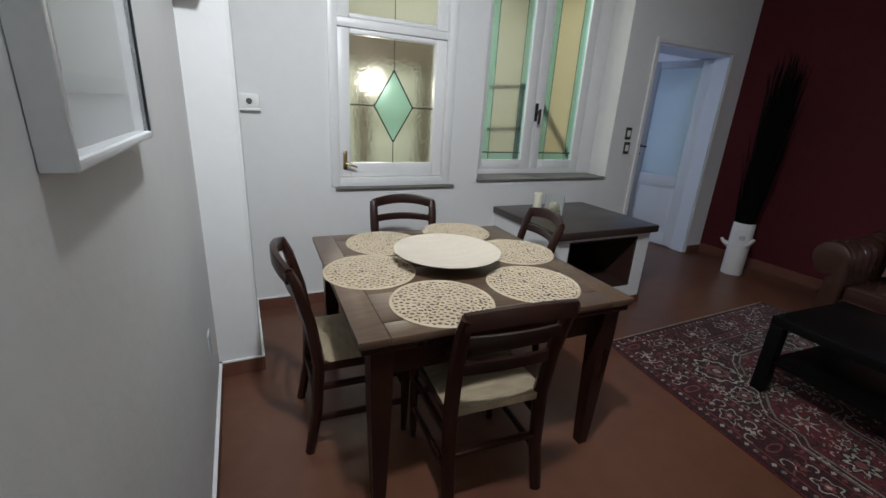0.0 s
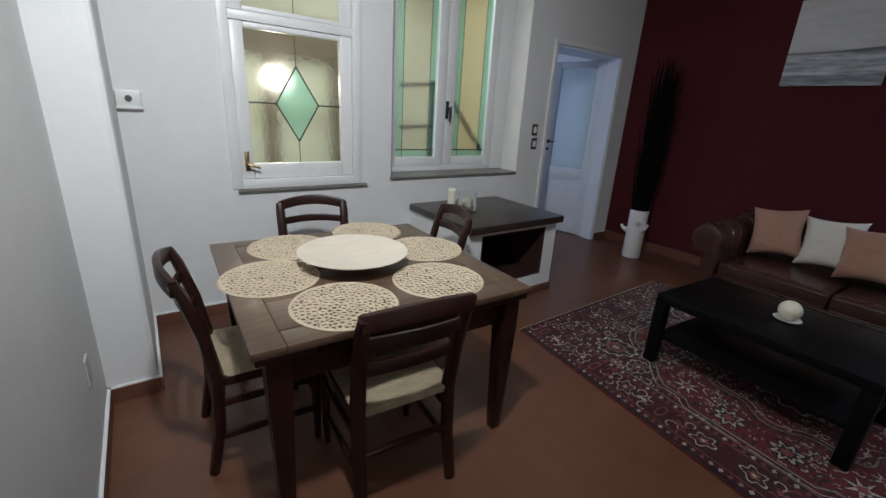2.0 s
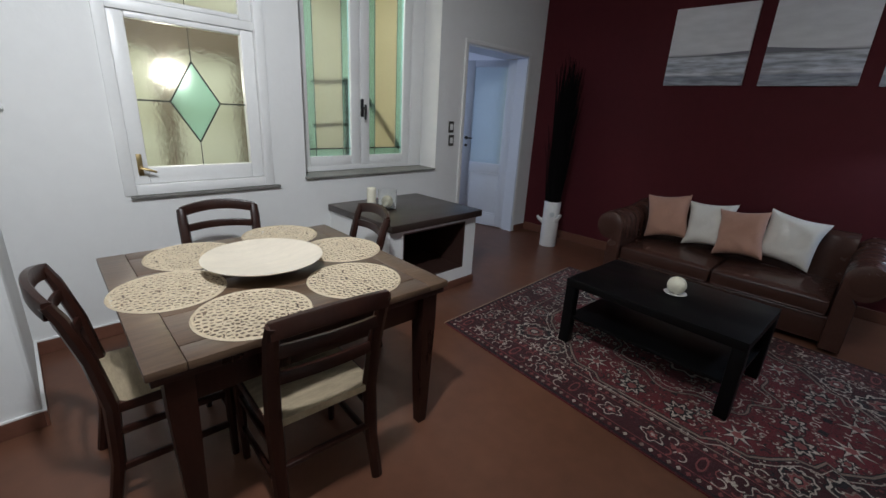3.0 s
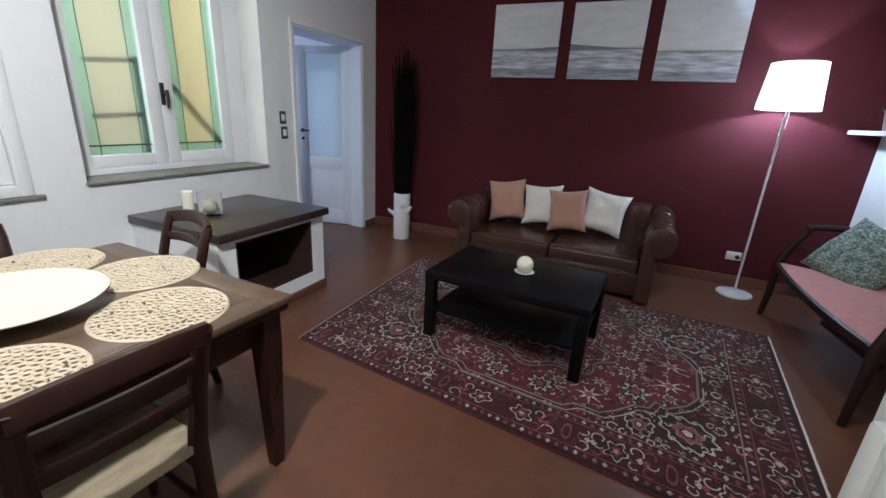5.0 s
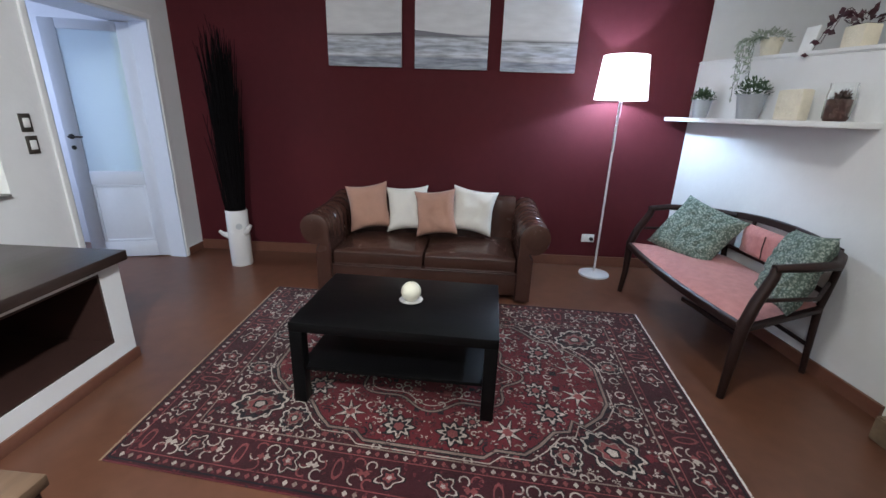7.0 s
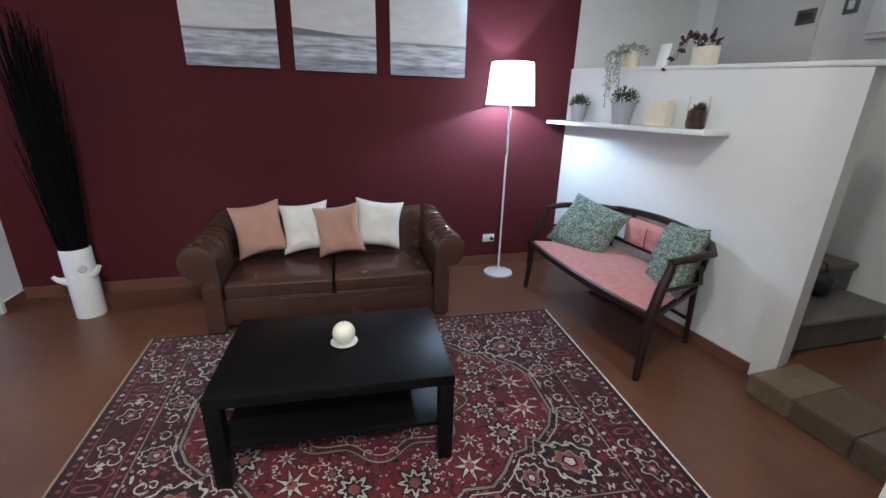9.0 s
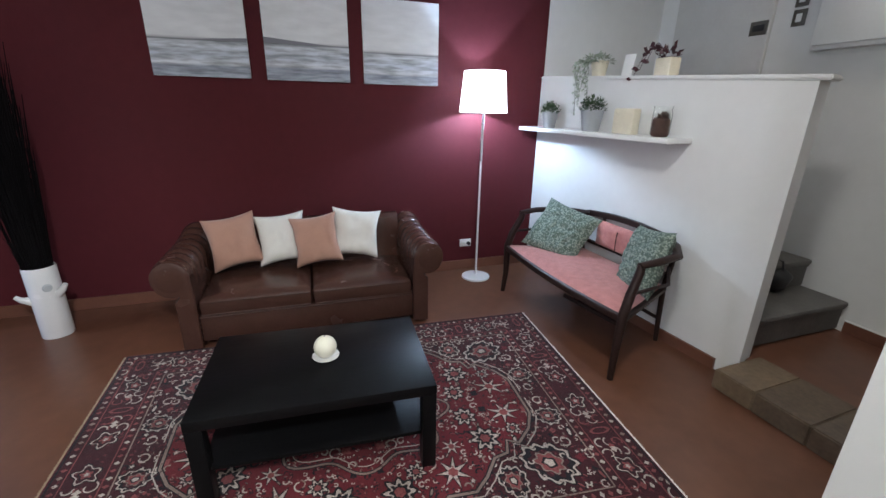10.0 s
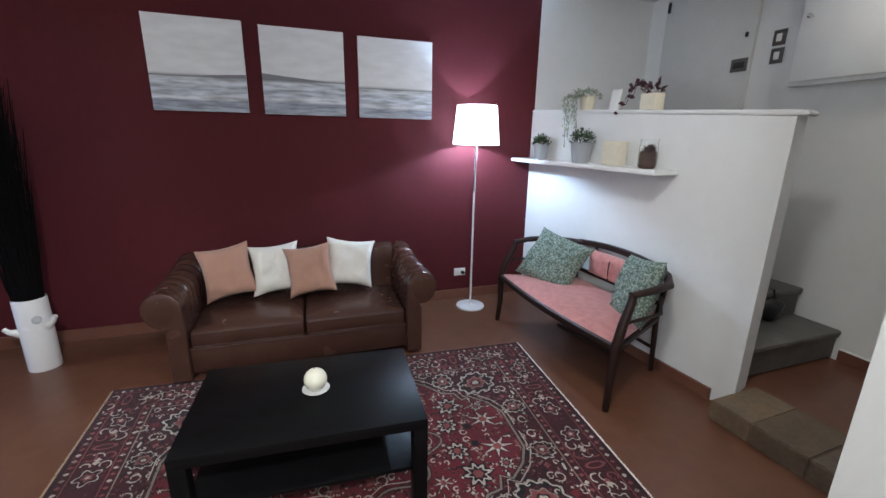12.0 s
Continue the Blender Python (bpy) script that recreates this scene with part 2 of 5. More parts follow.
def seascape(name, seed, horizon, rise, slope):
    """White sky, grey hills on the horizon and broken blue-grey water, along the canvas's own height."""
    m = bpy.data.materials.new(name)
    m.use_nodes = True
    nt = m.node_tree
    b = nt.nodes["Principled BSDF"]
    b.inputs["Roughness"].default_value = 0.7
    uv = nt.nodes.new("ShaderNodeUVMap")
    sep = nt.nodes.new("ShaderNodeSeparateXYZ")
    nt.links.new(uv.outputs[0], sep.inputs[0])
    mp = nt.nodes.new("ShaderNodeMapping")
    mp.inputs["Location"].default_value = (seed, seed * 2.3, 0)
    mp.inputs["Scale"].default_value = (1.0, 3.6, 1)
    nt.links.new(uv.outputs[0], mp.inputs[0])
    nz = nt.nodes.new("ShaderNodeTexNoise")
    nz.inputs["Scale"].default_value, nz.inputs["Detail"].default_value = 1.5, 3
    nt.links.new(mp.outputs[0], nz.inputs["Vector"])
    wob = nt.nodes.new("ShaderNodeMath")
    wob.operation, wob.inputs[1].default_value = "MULTIPLY_ADD", 0.02
    nt.links.new(nz.outputs[0], wob.inputs[0])
    nt.links.new(sep.outputs[1], wob.inputs[2])
    r = nt.nodes.new("ShaderNodeValToRGB")
    e = r.color_ramp.elements
    h = horizon + 0.05
    e[0].position, e[0].color = 0.0, (0.46, 0.50, 0.56, 1)
    e[1].position, e[1].color = 1.0, (0.74, 0.74, 0.76, 1)
    for p, c in ((h - 0.27, (0.34, 0.37, 0.45)), (h - 0.24, (0.70, 0.72, 0.76)), (h - 0.15, (0.56, 0.60, 0.68)), (h - 0.04, (0.64, 0.67, 0.72)), (h - 0.012, (0.50, 0.52, 0.56)), (h, (0.17, 0.175, 0.19)), (h + 0.008, (0.40, 0.40, 0.42)), (h + 0.03, (0.72, 0.72, 0.73))):
        k = e.new(p)
        k.color = (*c, 1)
    nt.links.new(wob.outputs[0], r.inputs[0])
    n2 = nt.nodes.new("ShaderNodeTexNoise")
    n2.inputs["Scale"].default_value, n2.inputs["Detail"].default_value = 3, 6
    nt.links.new(mp.outputs[0], n2.inputs["Vector"])
    mr = nt.nodes.new("ShaderNodeMapRange")
    mr.inputs[1].default_value, mr.inputs[2].default_value, mr.inputs[3].default_value, mr.inputs[4].default_value = 0.3, 0.7, 0.90, 1.06
    nt.links.new(n2.outputs[0], mr.inputs[0])
    mul = nt.nodes.new("ShaderNodeMixRGB")
    mul.blend_type, mul.inputs[0].default_value = "MULTIPLY", 1.0
    nt.links.new(r.outputs[0], mul.inputs[1])
    nt.links.new(mr.outputs[0], mul.inputs[2])
    m3 = nt.nodes.new("ShaderNodeMapping")
    m3.inputs["Location"].default_value, m3.inputs["Scale"].default_value = (seed * 1.9, seed, 0), (2.2, 15, 1)
    nt.links.new(uv.outputs[0], m3.inputs[0])
    n3 = nt.nodes.new("ShaderNodeTexNoise")
    n3.inputs["Scale"].default_value, n3.inputs["Detail"].default_value = 1.6, 5
    nt.links.new(m3.outputs[0], n3.inputs["Vector"])
    streak = nt.nodes.new("ShaderNodeMapRange")
    streak.inputs[1].default_value, streak.inputs[2].default_value, streak.inputs[3].default_value, streak.inputs[4].default_value = 0.36, 0.62, 0.52, 1.05
    nt.links.new(n3.outputs[0], streak.inputs[0])
    wet = nt.nodes.new("ShaderNodeMath")
    wet.operation, wet.inputs[1].default_value = "LESS_THAN", h
    nt.links.new(wob.outputs[0], wet.inputs[0])
    sea = nt.nodes.new("ShaderNodeMixRGB")
    sea.blend_type = "MULTIPLY"
    nt.links.new(wet.outputs[0], sea.inputs[0])
    nt.links.new(mul.outputs[0], sea.inputs[1])
    nt.links.new(streak.outputs[0], sea.inputs[2])
    # headland: a low wedge of hills standing on the horizon
    top = nt.nodes.new("ShaderNodeMath")
    top.operation, top.inputs[1].default_value, top.inputs[2].default_value = "MULTIPLY_ADD", slope, h + rise
    nt.links.new(sep.outputs[0], top.inputs[0])
    bumpy = nt.nodes.new("ShaderNodeMath")
    bumpy.operation, bumpy.inputs[1].default_value = "MULTIPLY_ADD", 0.03
    nt.links.new(n2.outputs[0], bumpy.inputs[0])
    nt.links.new(top.outputs[0], bumpy.inputs[2])
    under = nt.nodes.new("ShaderNodeMath")
    under.operation = "LESS_THAN"
    nt.links.new(wob.outputs[0], under.inputs[0])
    nt.links.new(bumpy.outputs[0], under.inputs[1])
    over = nt.nodes.new("ShaderNodeMath")
    over.operation, over.inputs[1].default_value = "GREATER_THAN", h
    nt.links.new(wob.outputs[0], over.inputs[0])
    hill = nt.nodes.new("ShaderNodeMath")
    hill.operation = "MULTIPLY"
    nt.links.new(under.outputs[0], hill.inputs[0])
    nt.links.new(over.outputs[0], hill.inputs[1])
    land = nt.nodes.new("ShaderNodeMixRGB")
    land.inputs[2].default_value = (0.20, 0.20, 0.225, 1)
    nt.links.new(hill.outputs[0], land.inputs[0])
    nt.links.new(sea.outputs[0], land.inputs[1])
    nt.links.new(land.outputs[0], b.inputs["Base Color"])
    bp = nt.nodes.new("ShaderNodeBump")
    bp.inputs["Strength"].default_value, bp.inputs["Distance"].default_value = 0.3, 0.004
    nt.links.new(n2.outputs[0], bp.inputs["Height"])
    nt.links.new(bp.outputs[0], b.inputs["Normal"])
    return m


def rug_material(name, ground, fleck, amount):
    """Knotted wool: one dyed ground with small flecks of a second colour, abrash and pile grain."""
    m = bpy.data.materials.new(name)
    m.use_nodes = True
    nt = m.node_tree
    N, L = nt.nodes, nt.links
    b = N["Principled BSDF"]
    b.inputs["Roughness"].default_value, b.inputs["Specular IOR Level"].default_value = 0.95, 0.15
    b.inputs["Sheen Weight"].default_value = 0.15
    co = N.new("ShaderNodeTexCoord")
    warp = N.new("ShaderNodeTexNoise")
    warp.inputs["Scale"].default_value = 25
    L.new(co.outputs["Object"], warp.inputs["Vector"])
    mw = N.new("ShaderNodeMixRGB")
    mw.inputs[0].default_value = 0.05
    L.new(co.outputs["Object"], mw.inputs[1])
    L.new(warp.outputs["Color"], mw.inputs[2])
    vor = N.new("ShaderNodeTexVoronoi")
    vor.inputs["Scale"].default_value = 38
    L.new(mw.outputs[0], vor.inputs["Vector"])
    less = N.new("ShaderNodeMath")
    less.operation, less.inputs[1].default_value = "LESS_THAN", 0.30
    L.new(vor.outputs["Distance"], less.inputs[0])
    pick = N.new("ShaderNodeSeparateColor")
    L.new(vor.outputs["Color"], pick.inputs[0])
    some = N.new("ShaderNodeMath")
    some.operation, some.inputs[1].default_value = "LESS_THAN", amount
    L.new(pick.outputs[0], some.inputs[0])
    both = N.new("ShaderNodeMath")
    both.operation = "MULTIPLY"
    L.new(less.outputs[0], both.inputs[0])
    L.new(some.outputs[0], both.inputs[1])
    mix = N.new("ShaderNodeMixRGB")
    mix.inputs[1].default_value, mix.inputs[2].default_value = (*ground, 1), (*fleck, 1)
    L.new(both.outputs[0], mix.inputs[0])
    big = N.new("ShaderNodeTexNoise")
    big.inputs["Scale"].default_value, big.inputs["Detail"].default_value = 5, 4
    L.new(co.outputs["Object"], big.inputs["Vector"])
    grain = N.new("ShaderNodeTexNoise")
    grain.inputs["Scale"].default_value, grain.inputs["Detail"].default_value = 230, 2
    L.new(co.outputs["Object"], grain.inputs["Vector"])
    col = mix.outputs[0]
    for n, lo, hi in ((big, 0.72, 1.28), (grain, 0.6, 1.4)):
        mr = N.new("ShaderNodeMapRange")
        mr.inputs[1].default_value, mr.inputs[2].default_value, mr.inputs[3].default_value, mr.inputs[4].default_value = 0.3, 0.7, lo, hi
        L.new(n.outputs[0], mr.inputs[0])
        mul = N.new("ShaderNodeMixRGB")
        mul.blend_type, mul.inputs[0].default_value = "MULTIPLY", 1.0
        L.new(col, mul.inputs[1])
        L.new(mr.outputs[0], mul.inputs[2])
        col = mul.outputs[0]
    L.new(col, b.inputs["Base Color"])
    bp = N.new("ShaderNodeBump")
    bp.inputs["Strength"].default_value, bp.inputs["Distance"].default_value = 0.5, 0.004
    L.new(grain.outputs[0], bp.inputs["Height"])
    L.new(bp.outputs[0], b.inputs["Normal"])
    return m


M_RUG = rug_material("madder_red_wool", (0.105, 0.0125, 0.0175), (0.030, 0.012, 0.015), 0.45)
RUG_DARK = rug_material("dark_maroon_wool", (0.040, 0.0080, 0.0115), (0.10, 0.020, 0.025), 0.45)
RUG_BLACK = rug_material("black_blue_wool", (0.010, 0.009, 0.012), (0.030, 0.014, 0.016), 0.25)
RUG_CREAM = rug_material("cream_wool", (0.38, 0.33, 0.285), (0.20, 0.13, 0.11), 0.35)
RUG_ROSE = rug_material("rose_wool", (0.185, 0.050, 0.050), (0.08, 0.020, 0.024), 0.30)
RUG_TAN = rug_material("grey_tan_wool", (0.20, 0.150, 0.125), (0.09, 0.055, 0.05), 0.30)


# ---- mesh helpers ----
def box_into(bm, x0, y0, z0, x1, y1, z1, bevel=0.0, m=None):
    made = bmesh.ops.create_cube(bm, size=1.0, matrix=Matrix.Translation(((x0 + x1) / 2, (y0 + y1) / 2, (z0 + z1) / 2)) @ Matrix.Diagonal((abs(x1 - x0), abs(y1 - y0), abs(z1 - z0), 1)))
    vs = made["verts"]
    if bevel:
        es = list({e for v in vs for e in v.link_edges})
        out = bmesh.ops.bevel(bm, geom=es, offset=bevel, segments=2, affect="EDGES", profile=0.5)
        vs = list({v for f in out["faces"] for v in f.verts} | {v for v in vs if v.is_valid})
    if m is not None:
        bmesh.ops.transform(bm, matrix=m, verts=vs)
    return vs


def box(x0, y0, z0, x1, y1, z1, bevel=0.0):
    bm = bmesh.new()
    box_into(bm, x0, y0, z0, x1, y1, z1, bevel)
    return bm


def boxes(rows, bevel=0.0):
    bm = bmesh.new()
    for r in rows:
        box_into(bm, *r, bevel)
    return bm


def tube_into(bm, pts, radii, seg=10, flat=1.0, caps=True):
    """A round or flattened bar along points."""
    pts = [Vector(p) for p in pts]
    if isinstance(radii, (int, float)):
        radii = [radii] * len(pts)
    rings, up = [], None
    for i, p in enumerate(pts):
        d = (pts[min(i + 1, len(pts) - 1)] - pts[max(i - 1, 0)]).normalized()
        if up is None:
            up = Vector((0, 0, 1)) if abs(d.z) < 0.9 else Vector((1, 0, 0))
        side = d.cross(up).normalized()
        up = side.cross(d).normalized()
        rings.append([bm.verts.new(p + radii[i] * (math.cos(a) * side + flat * math.sin(a) * up)) for a in (2 * math.pi * k / seg for k in range(seg))])
    for a, b in zip(rings, rings[1:]):
        for k in range(seg):
            bm.faces.new((a[k], a[(k + 1) % seg], b[(k + 1) % seg], b[k]))
    if caps:
        bm.faces.new(rings[0][::-1])
        bm.faces.new(rings[-1])


def tube(pts, radii, seg=10, flat=1.0):
    bm = bmesh.new()
    tube_into(bm, pts, radii, seg, flat)
    return bm


def lathe(profile, seg=40, x=0.0, y=0.0, z=0.0):
    bm = bmesh.new()
    rings = []
    for r, h in profile:
        rings.append([bm.verts.new((x + r * math.cos(2 * math.pi * k / seg), y + r * math.sin(2 * math.pi * k / seg), z + h)) for k in range(seg)])
    for a, b in zip(rings, rings[1:]):
        for k in range(seg):
            bm.faces.new((a[k], a[(k + 1) % seg], b[(k + 1) % seg], b[k]))
    if profile[0][0] > 0.0005:
        bm.faces.new(rings[0][::-1])
    if profile[-1][0] > 0.0005:
        bm.faces.new(rings[-1])
    bmesh.ops.remove_doubles(bm, verts=bm.verts, dist=0.0003)
    bmesh.ops.recalc_face_normals(bm, faces=bm.faces)
    return bm


def bar_into(bm, a, b, w, t, bevel=0.004):
    """A straight rectangular bar from a to b, w across, t deep, bevelled."""
    a, b = Vector(a), Vector(b)
    d = b - a
    q = d.to_track_quat("Z", "Y").to_matrix().to_4x4()
    box_into(bm, -w / 2, -t / 2, 0, w / 2, t / 2, d.length, bevel, Matrix.Translation(a) @ q)


def bar(a, b, w, t, bevel=0.004):
    bm = bmesh.new()
    bar_into(bm, a, b, w, t, bevel)
    return bm


def curved_rail(a, b, bow, width, thick, n=9, arch=0.0):
    """A flat rail from a to b, bowed along y and arched upwards."""
    bm = bmesh.new()
    a, b = Vector(a), Vector(b)
    rings = []
    for i in range(n):
        u = i / (n - 1)
        s = 4 * u * (1 - u)
        p = a.lerp(b, u) + Vector((0, bow * s, arch * s))
        h = width / 2
        rings.append([bm.verts.new(p + Vector(o)) for o in ((0, -thick / 2, -h), (0, thick / 2, -h), (0, thick / 2, h * 0.8), (0, thick / 3, h), (0, -thick / 3, h), (0, -thick / 2, h * 0.8))])
    for r, s in zip(rings, rings[1:]):
        for k in range(6):
            bm.faces.new((r[k], r[(k + 1) % 6], s[(k + 1) % 6], s[k]))
    bm.faces.new(rings[0][::-1])
    bm.faces.new(rings[-1])
    bmesh.ops.recalc_face_normals(bm, faces=bm.faces)
    return bm


def pillow(w, h, puff, n=14, seed=0, ear=0.06, crease=0.08):
    """A stuffed square cushion standing in the xz plane, with pointed corners and soft creases."""
    bm = bmesh.new()
    grid = {}
    for side in (1, -1):
        for i in range(n + 1):
            for j in range(n + 1):
                u, v = i / n * 2 - 1, j / n * 2 - 1
                f = max(0.0, (1 - u ** 4) * (1 - v ** 4)) ** 0.55
                pull = 1 - ear * (1 - abs(u) ** 2) * abs(v) ** 3
                pull2 = 1 - ear * (1 - abs(v) ** 2) * abs(u) ** 3
                nz = noise.noise(Vector((u * 1.7 + seed, v * 1.7, side * 2.0 + seed)))
                fold = abs(noise.noise(Vector((u * 2.6 + seed * 3.1, v * 2.6 + u, side + seed))))
                y = side * puff * f * (1 + 0.25 * nz + crease * min(0.25, fold) / 0.25 - crease)
                key = (i, j) if f < 1e-4 else (i, j, side)
                if key not in grid:
                    grid[key] = bm.verts.new((u * w / 2 * pull2 + 0.008 * nz, y, v * h / 2 * pull))
    get = lambda i, j, s: grid.get((i, j, s)) or grid.get((i, j))
    for side in (1, -1):
        for i in range(n):
            for j in range(n):
                q = [get(i, j, side), get(i + 1, j, side), get(i + 1, j + 1, side), get(i, j + 1, side)]
                if len(set(q)) == 4:
                    bm.faces.new(q if side < 0 else q[::-1])
    return bm


def link(bm, name, material, smooth=True):
    me = bpy.data.meshes.new(name)
    bmesh.ops.recalc_face_normals(bm, faces=bm.faces)
    bm.to_mesh(me)
    bm.free()
    if material:
        me.materials.append(material)
    if smooth:
        for p in me.polygons:
            p.use_smooth = True
        me.set_sharp_from_angle(angle=radians(38))
    return new(name, me)


def part(name, bm, material, parent, label="", smooth=True):
    ob = link(bm, name, material, smooth)
    ob.parent = parent
    if label:
        tagged(ob, label)
    return ob


def thing(name, label, category, m=None, group="", kind=""):
    ob = new(name)
    ob.empty_display_size = 0.1
    if m is not None:
        ob.matrix_world = m
    return tagged(ob, label, category, group, kind)


def solid(name, bm, material, label, category="", group="", kind="", smooth=True, m=None):
    ob = link(bm, name, material, smooth)
    if m is not None:
        ob.matrix_world = m
    return tagged(ob, label, category, group, kind)


def structure(name, bm, material, label=""):
    return tagged(link(bm, name, material, False), label, "", "", "structure")


# ---- structure ----
H = 3.2
structure("floor", box(-5.6, -6.6, -0.12, 0.25, 3.2, 0.0), M_FLOOR, "smooth polished red-brown floor with soft reflections")
structure("ceiling", box(-5.6, -6.6, H, 0.25, 3.2, H + 0.1), M_CEIL, "plain white painted ceiling")
T = 0.36
north = [(-5.6, 0, 0, -4.47, T, H), (-4.47, 0, 0, -3.6, T, 0.9), (-4.47, 0, 2.86, -3.6, T, H), (-3.6, 0, 0, -3.3, T, H), (-3.3, 0, 0, -1.82, T, 0.93),
         (-3.3, 0, 2.86, -1.82, T, H), (-1.82, 0, 0, -1.42, T, H), (-1.42, 0, 2.22, -0.295, T, H), (-0.295, 0, 0, 0.0, T, H)]
structure("wall_north", boxes(north), M_WHITE, "white plastered wall with two windows and a doorway")
structure("wall_west", box(-5.55, -3.755, 0, -5.32, 0, H), M_WHITE, "plain white plastered wall")
structure("pier_northwest", box(-5.34, -0.79, 0, -5.1, 0.02, H, 0.022), M_WHITE, "white plastered pier in the corner")
structure("wall_south", box(-5.55, -6.6, 0, -3.61, -3.755, H), M_WHITE, "white plastered wall end with a sharp corner")
structure("wall_corridor_east", box(0.001, 0.18, 0, 0.2, 3.2, H), M_CORR, "pale corridor wall behind the open door")
structure("wall_east", box(0, -5.0, 0, 0.2, 0.18, H), M_MAROON, "deep maroon painted accent wall")
structure("wall_stair_east", box(0.003, -6.6, 0, 0.2, -5.0, H), M_WHITE, "white wall at the end of the stairs")
structure("wall_stair_back", box(-3.61, -6.6, 0, 0.003, -6.4, H), M_WHITE, "white wall behind the stairs")


def prism(pts, z0, z1):
    bm = bmesh.new()
    lo = [bm.verts.new((x, y, z0)) for x, y in pts]
    hi = [bm.verts.new((x, y, z1)) for x, y in pts]
    n = len(pts)
    bm.faces.new(lo[::-1])
    bm.faces.new(hi)
    for k in range(n):
        bm.faces.new((lo[k], lo[(k + 1) % n], hi[(k + 1) % n], hi[k]))
    bmesh.ops.recalc_face_normals(bm, faces=bm.faces)
    return bm


def sloped(pts, z0, tops):
    """A prism whose top follows the heights given corner by corner."""
    bm = prism(pts, z0, z0 + 1)
    bm.verts.ensure_lookup_table()
    for v, z in zip(bm.verts[len(pts):], tops):
        v.co.z = z
    return bm


ZE, ZW = 2.0, 1.885
structure("wall_parapet", sloped([(0, -4.98), (-2.445, -5.198), (-2.40, -5.36), (0, -5.14)], 0, (ZE, ZW, ZW, ZE)), M_WHITE, "white half-height stair wall with a ledge on top")
bm = sloped([(0, -4.97), (-2.505, -5.19), (-2.445, -5.378), (0, -5.158)], ZE, (ZE + 0.03, ZW + 0.03, ZW + 0.03, ZE + 0.03))
bm.verts.ensure_lookup_table()
for v, z in zip(bm.verts[:4], (ZE, ZW, ZW, ZE)):
    v.co.z = z
bmesh.ops.bevel(bm, geom=bm.edges[:], offset=0.008, segments=2, affect="EDGES")
structure("trim_parapet_cap", bm, M_WHITE, "white moulded cap on the stair wall")

# rooms behind the windows and the door
structure("wall_back_rooms", boxes([(-5.6, 1.9, 0, -1.62, 2.0, H), (-5.6, T, 0, -5.4, 1.9, H)]), M_BATH, "cream wall behind the frosted windows")
structure("wall_partition", box(-1.62, T, 0, -1.5, 3.0, H), M_YELLOW, "ochre wall behind the frosted window")
structure("wall_corridor", box(-1.5, 3.0, 0, 0.0, 3.2, H), M_CORR, "pale blue-lit corridor wall")

# brown beam and posts added to give window 1 its dark bands
bd = thing("brown_bars", "brown bars added behind hammered glass for its dark bands", "door frame", kind="structure")
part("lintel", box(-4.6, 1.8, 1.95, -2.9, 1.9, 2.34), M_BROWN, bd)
part("upright_bar", box(-3.86, 1.84, 0, -3.72, 1.9, 1.95), M_BROWN, bd)
part("upright_bar", box(-3.1, 1.84, 0, -2.96, 1.9, 1.95), M_BROWN, bd)

# skirting
SK = 0.085
for name, b in (("baseboard_east", (-0.014, -4.99, 0, 0, 0, 0.105)), ("baseboard_north_a", (-5.1, -0.014, 0, -3.02, 0, SK)), ("baseboard_north_c", (-0.255, -0.014, 0, -0.014, 0, SK)),
                ("baseboard_north_b", (-2.06, -0.014, 0, -1.465, 0, SK)), ("baseboard_west", (-5.32, -3.755, 0, -5.306, -0.79, SK)), ("baseboard_pier_front", (-5.32, -0.804, 0, -5.1, -0.79, SK)),
                ("baseboard_pier_side", (-5.1, -0.804, 0, -5.086, -0.014, SK)), ("baseboard_south", (-5.3, -3.755, 0, -3.61, -3.741, SK)), ("baseboard_landing", (-3.61, -6.4, 0.128, -2.36, -6.386, 0.22))):
    structure(name, box(*b, 0.003), M_BASE, "red-brown tiled skirting board with a pale top edge")
    x0, y0, z0, x1, y1, z1 = b
    if name == "baseboard_east":
        continue
    structure(name.replace("baseboard", "trim_line"), box(x0, y0, z1, x1, y1, z1 + 0.008), M_PAINT, "thin white painted line over the skirting")
structure("baseboard_parapet", prism([(-0.014, -4.987), (-2.3, -5.166), (-2.3, -5.184), (-0.014, -5.003)], 0, SK), M_BASE, "red-brown tiled skirting board")

# stairs
structure("floor_landing", box(-3.61, -6.4, 0, -2.2, -5.3, 0.128), M_FLOOR, "red-brown floor of the raised landing")
kerb = thing("step_kerb", "worn sandstone kerb step of four slabs", "step", kind="structure")
p0, p1 = Vector((-2.44, -4.99, 0)), Vector((-3.61, -5.035, 0))
along = (p1 - p0).normalized()
inward = Vector((along.y, -along.x, 0)) * -1
if inward.y > 0:
    inward = -inward
cuts = [0.0, 0.26, 0.555, 0.86, (p1 - p0).length]
for a, b in zip(cuts, cuts[1:]):
    q = [p0 + along * (a + 0.001), p0 + along * (b - 0.001), p0 + along * (b - 0.001) + inward * 0.43, p0 + along * (a + 0.001) + inward * 0.43]
    bm = prism([(v.x, v.y) for v in q], 0.0, 0.136)
    bmesh.ops.bevel(bm, geom=[e for e in bm.edges], offset=0.007, segments=2, affect="EDGES")
    part("stone_slab", bm, M_KERBTAN if a == 0.0 else M_KERB, kerb)
stairs = thing("stairs", "grey stone steps with rounded nosings climbing behind the half wall", "stairs", kind="structure")
RISE, RUN = 0.233, 0.313
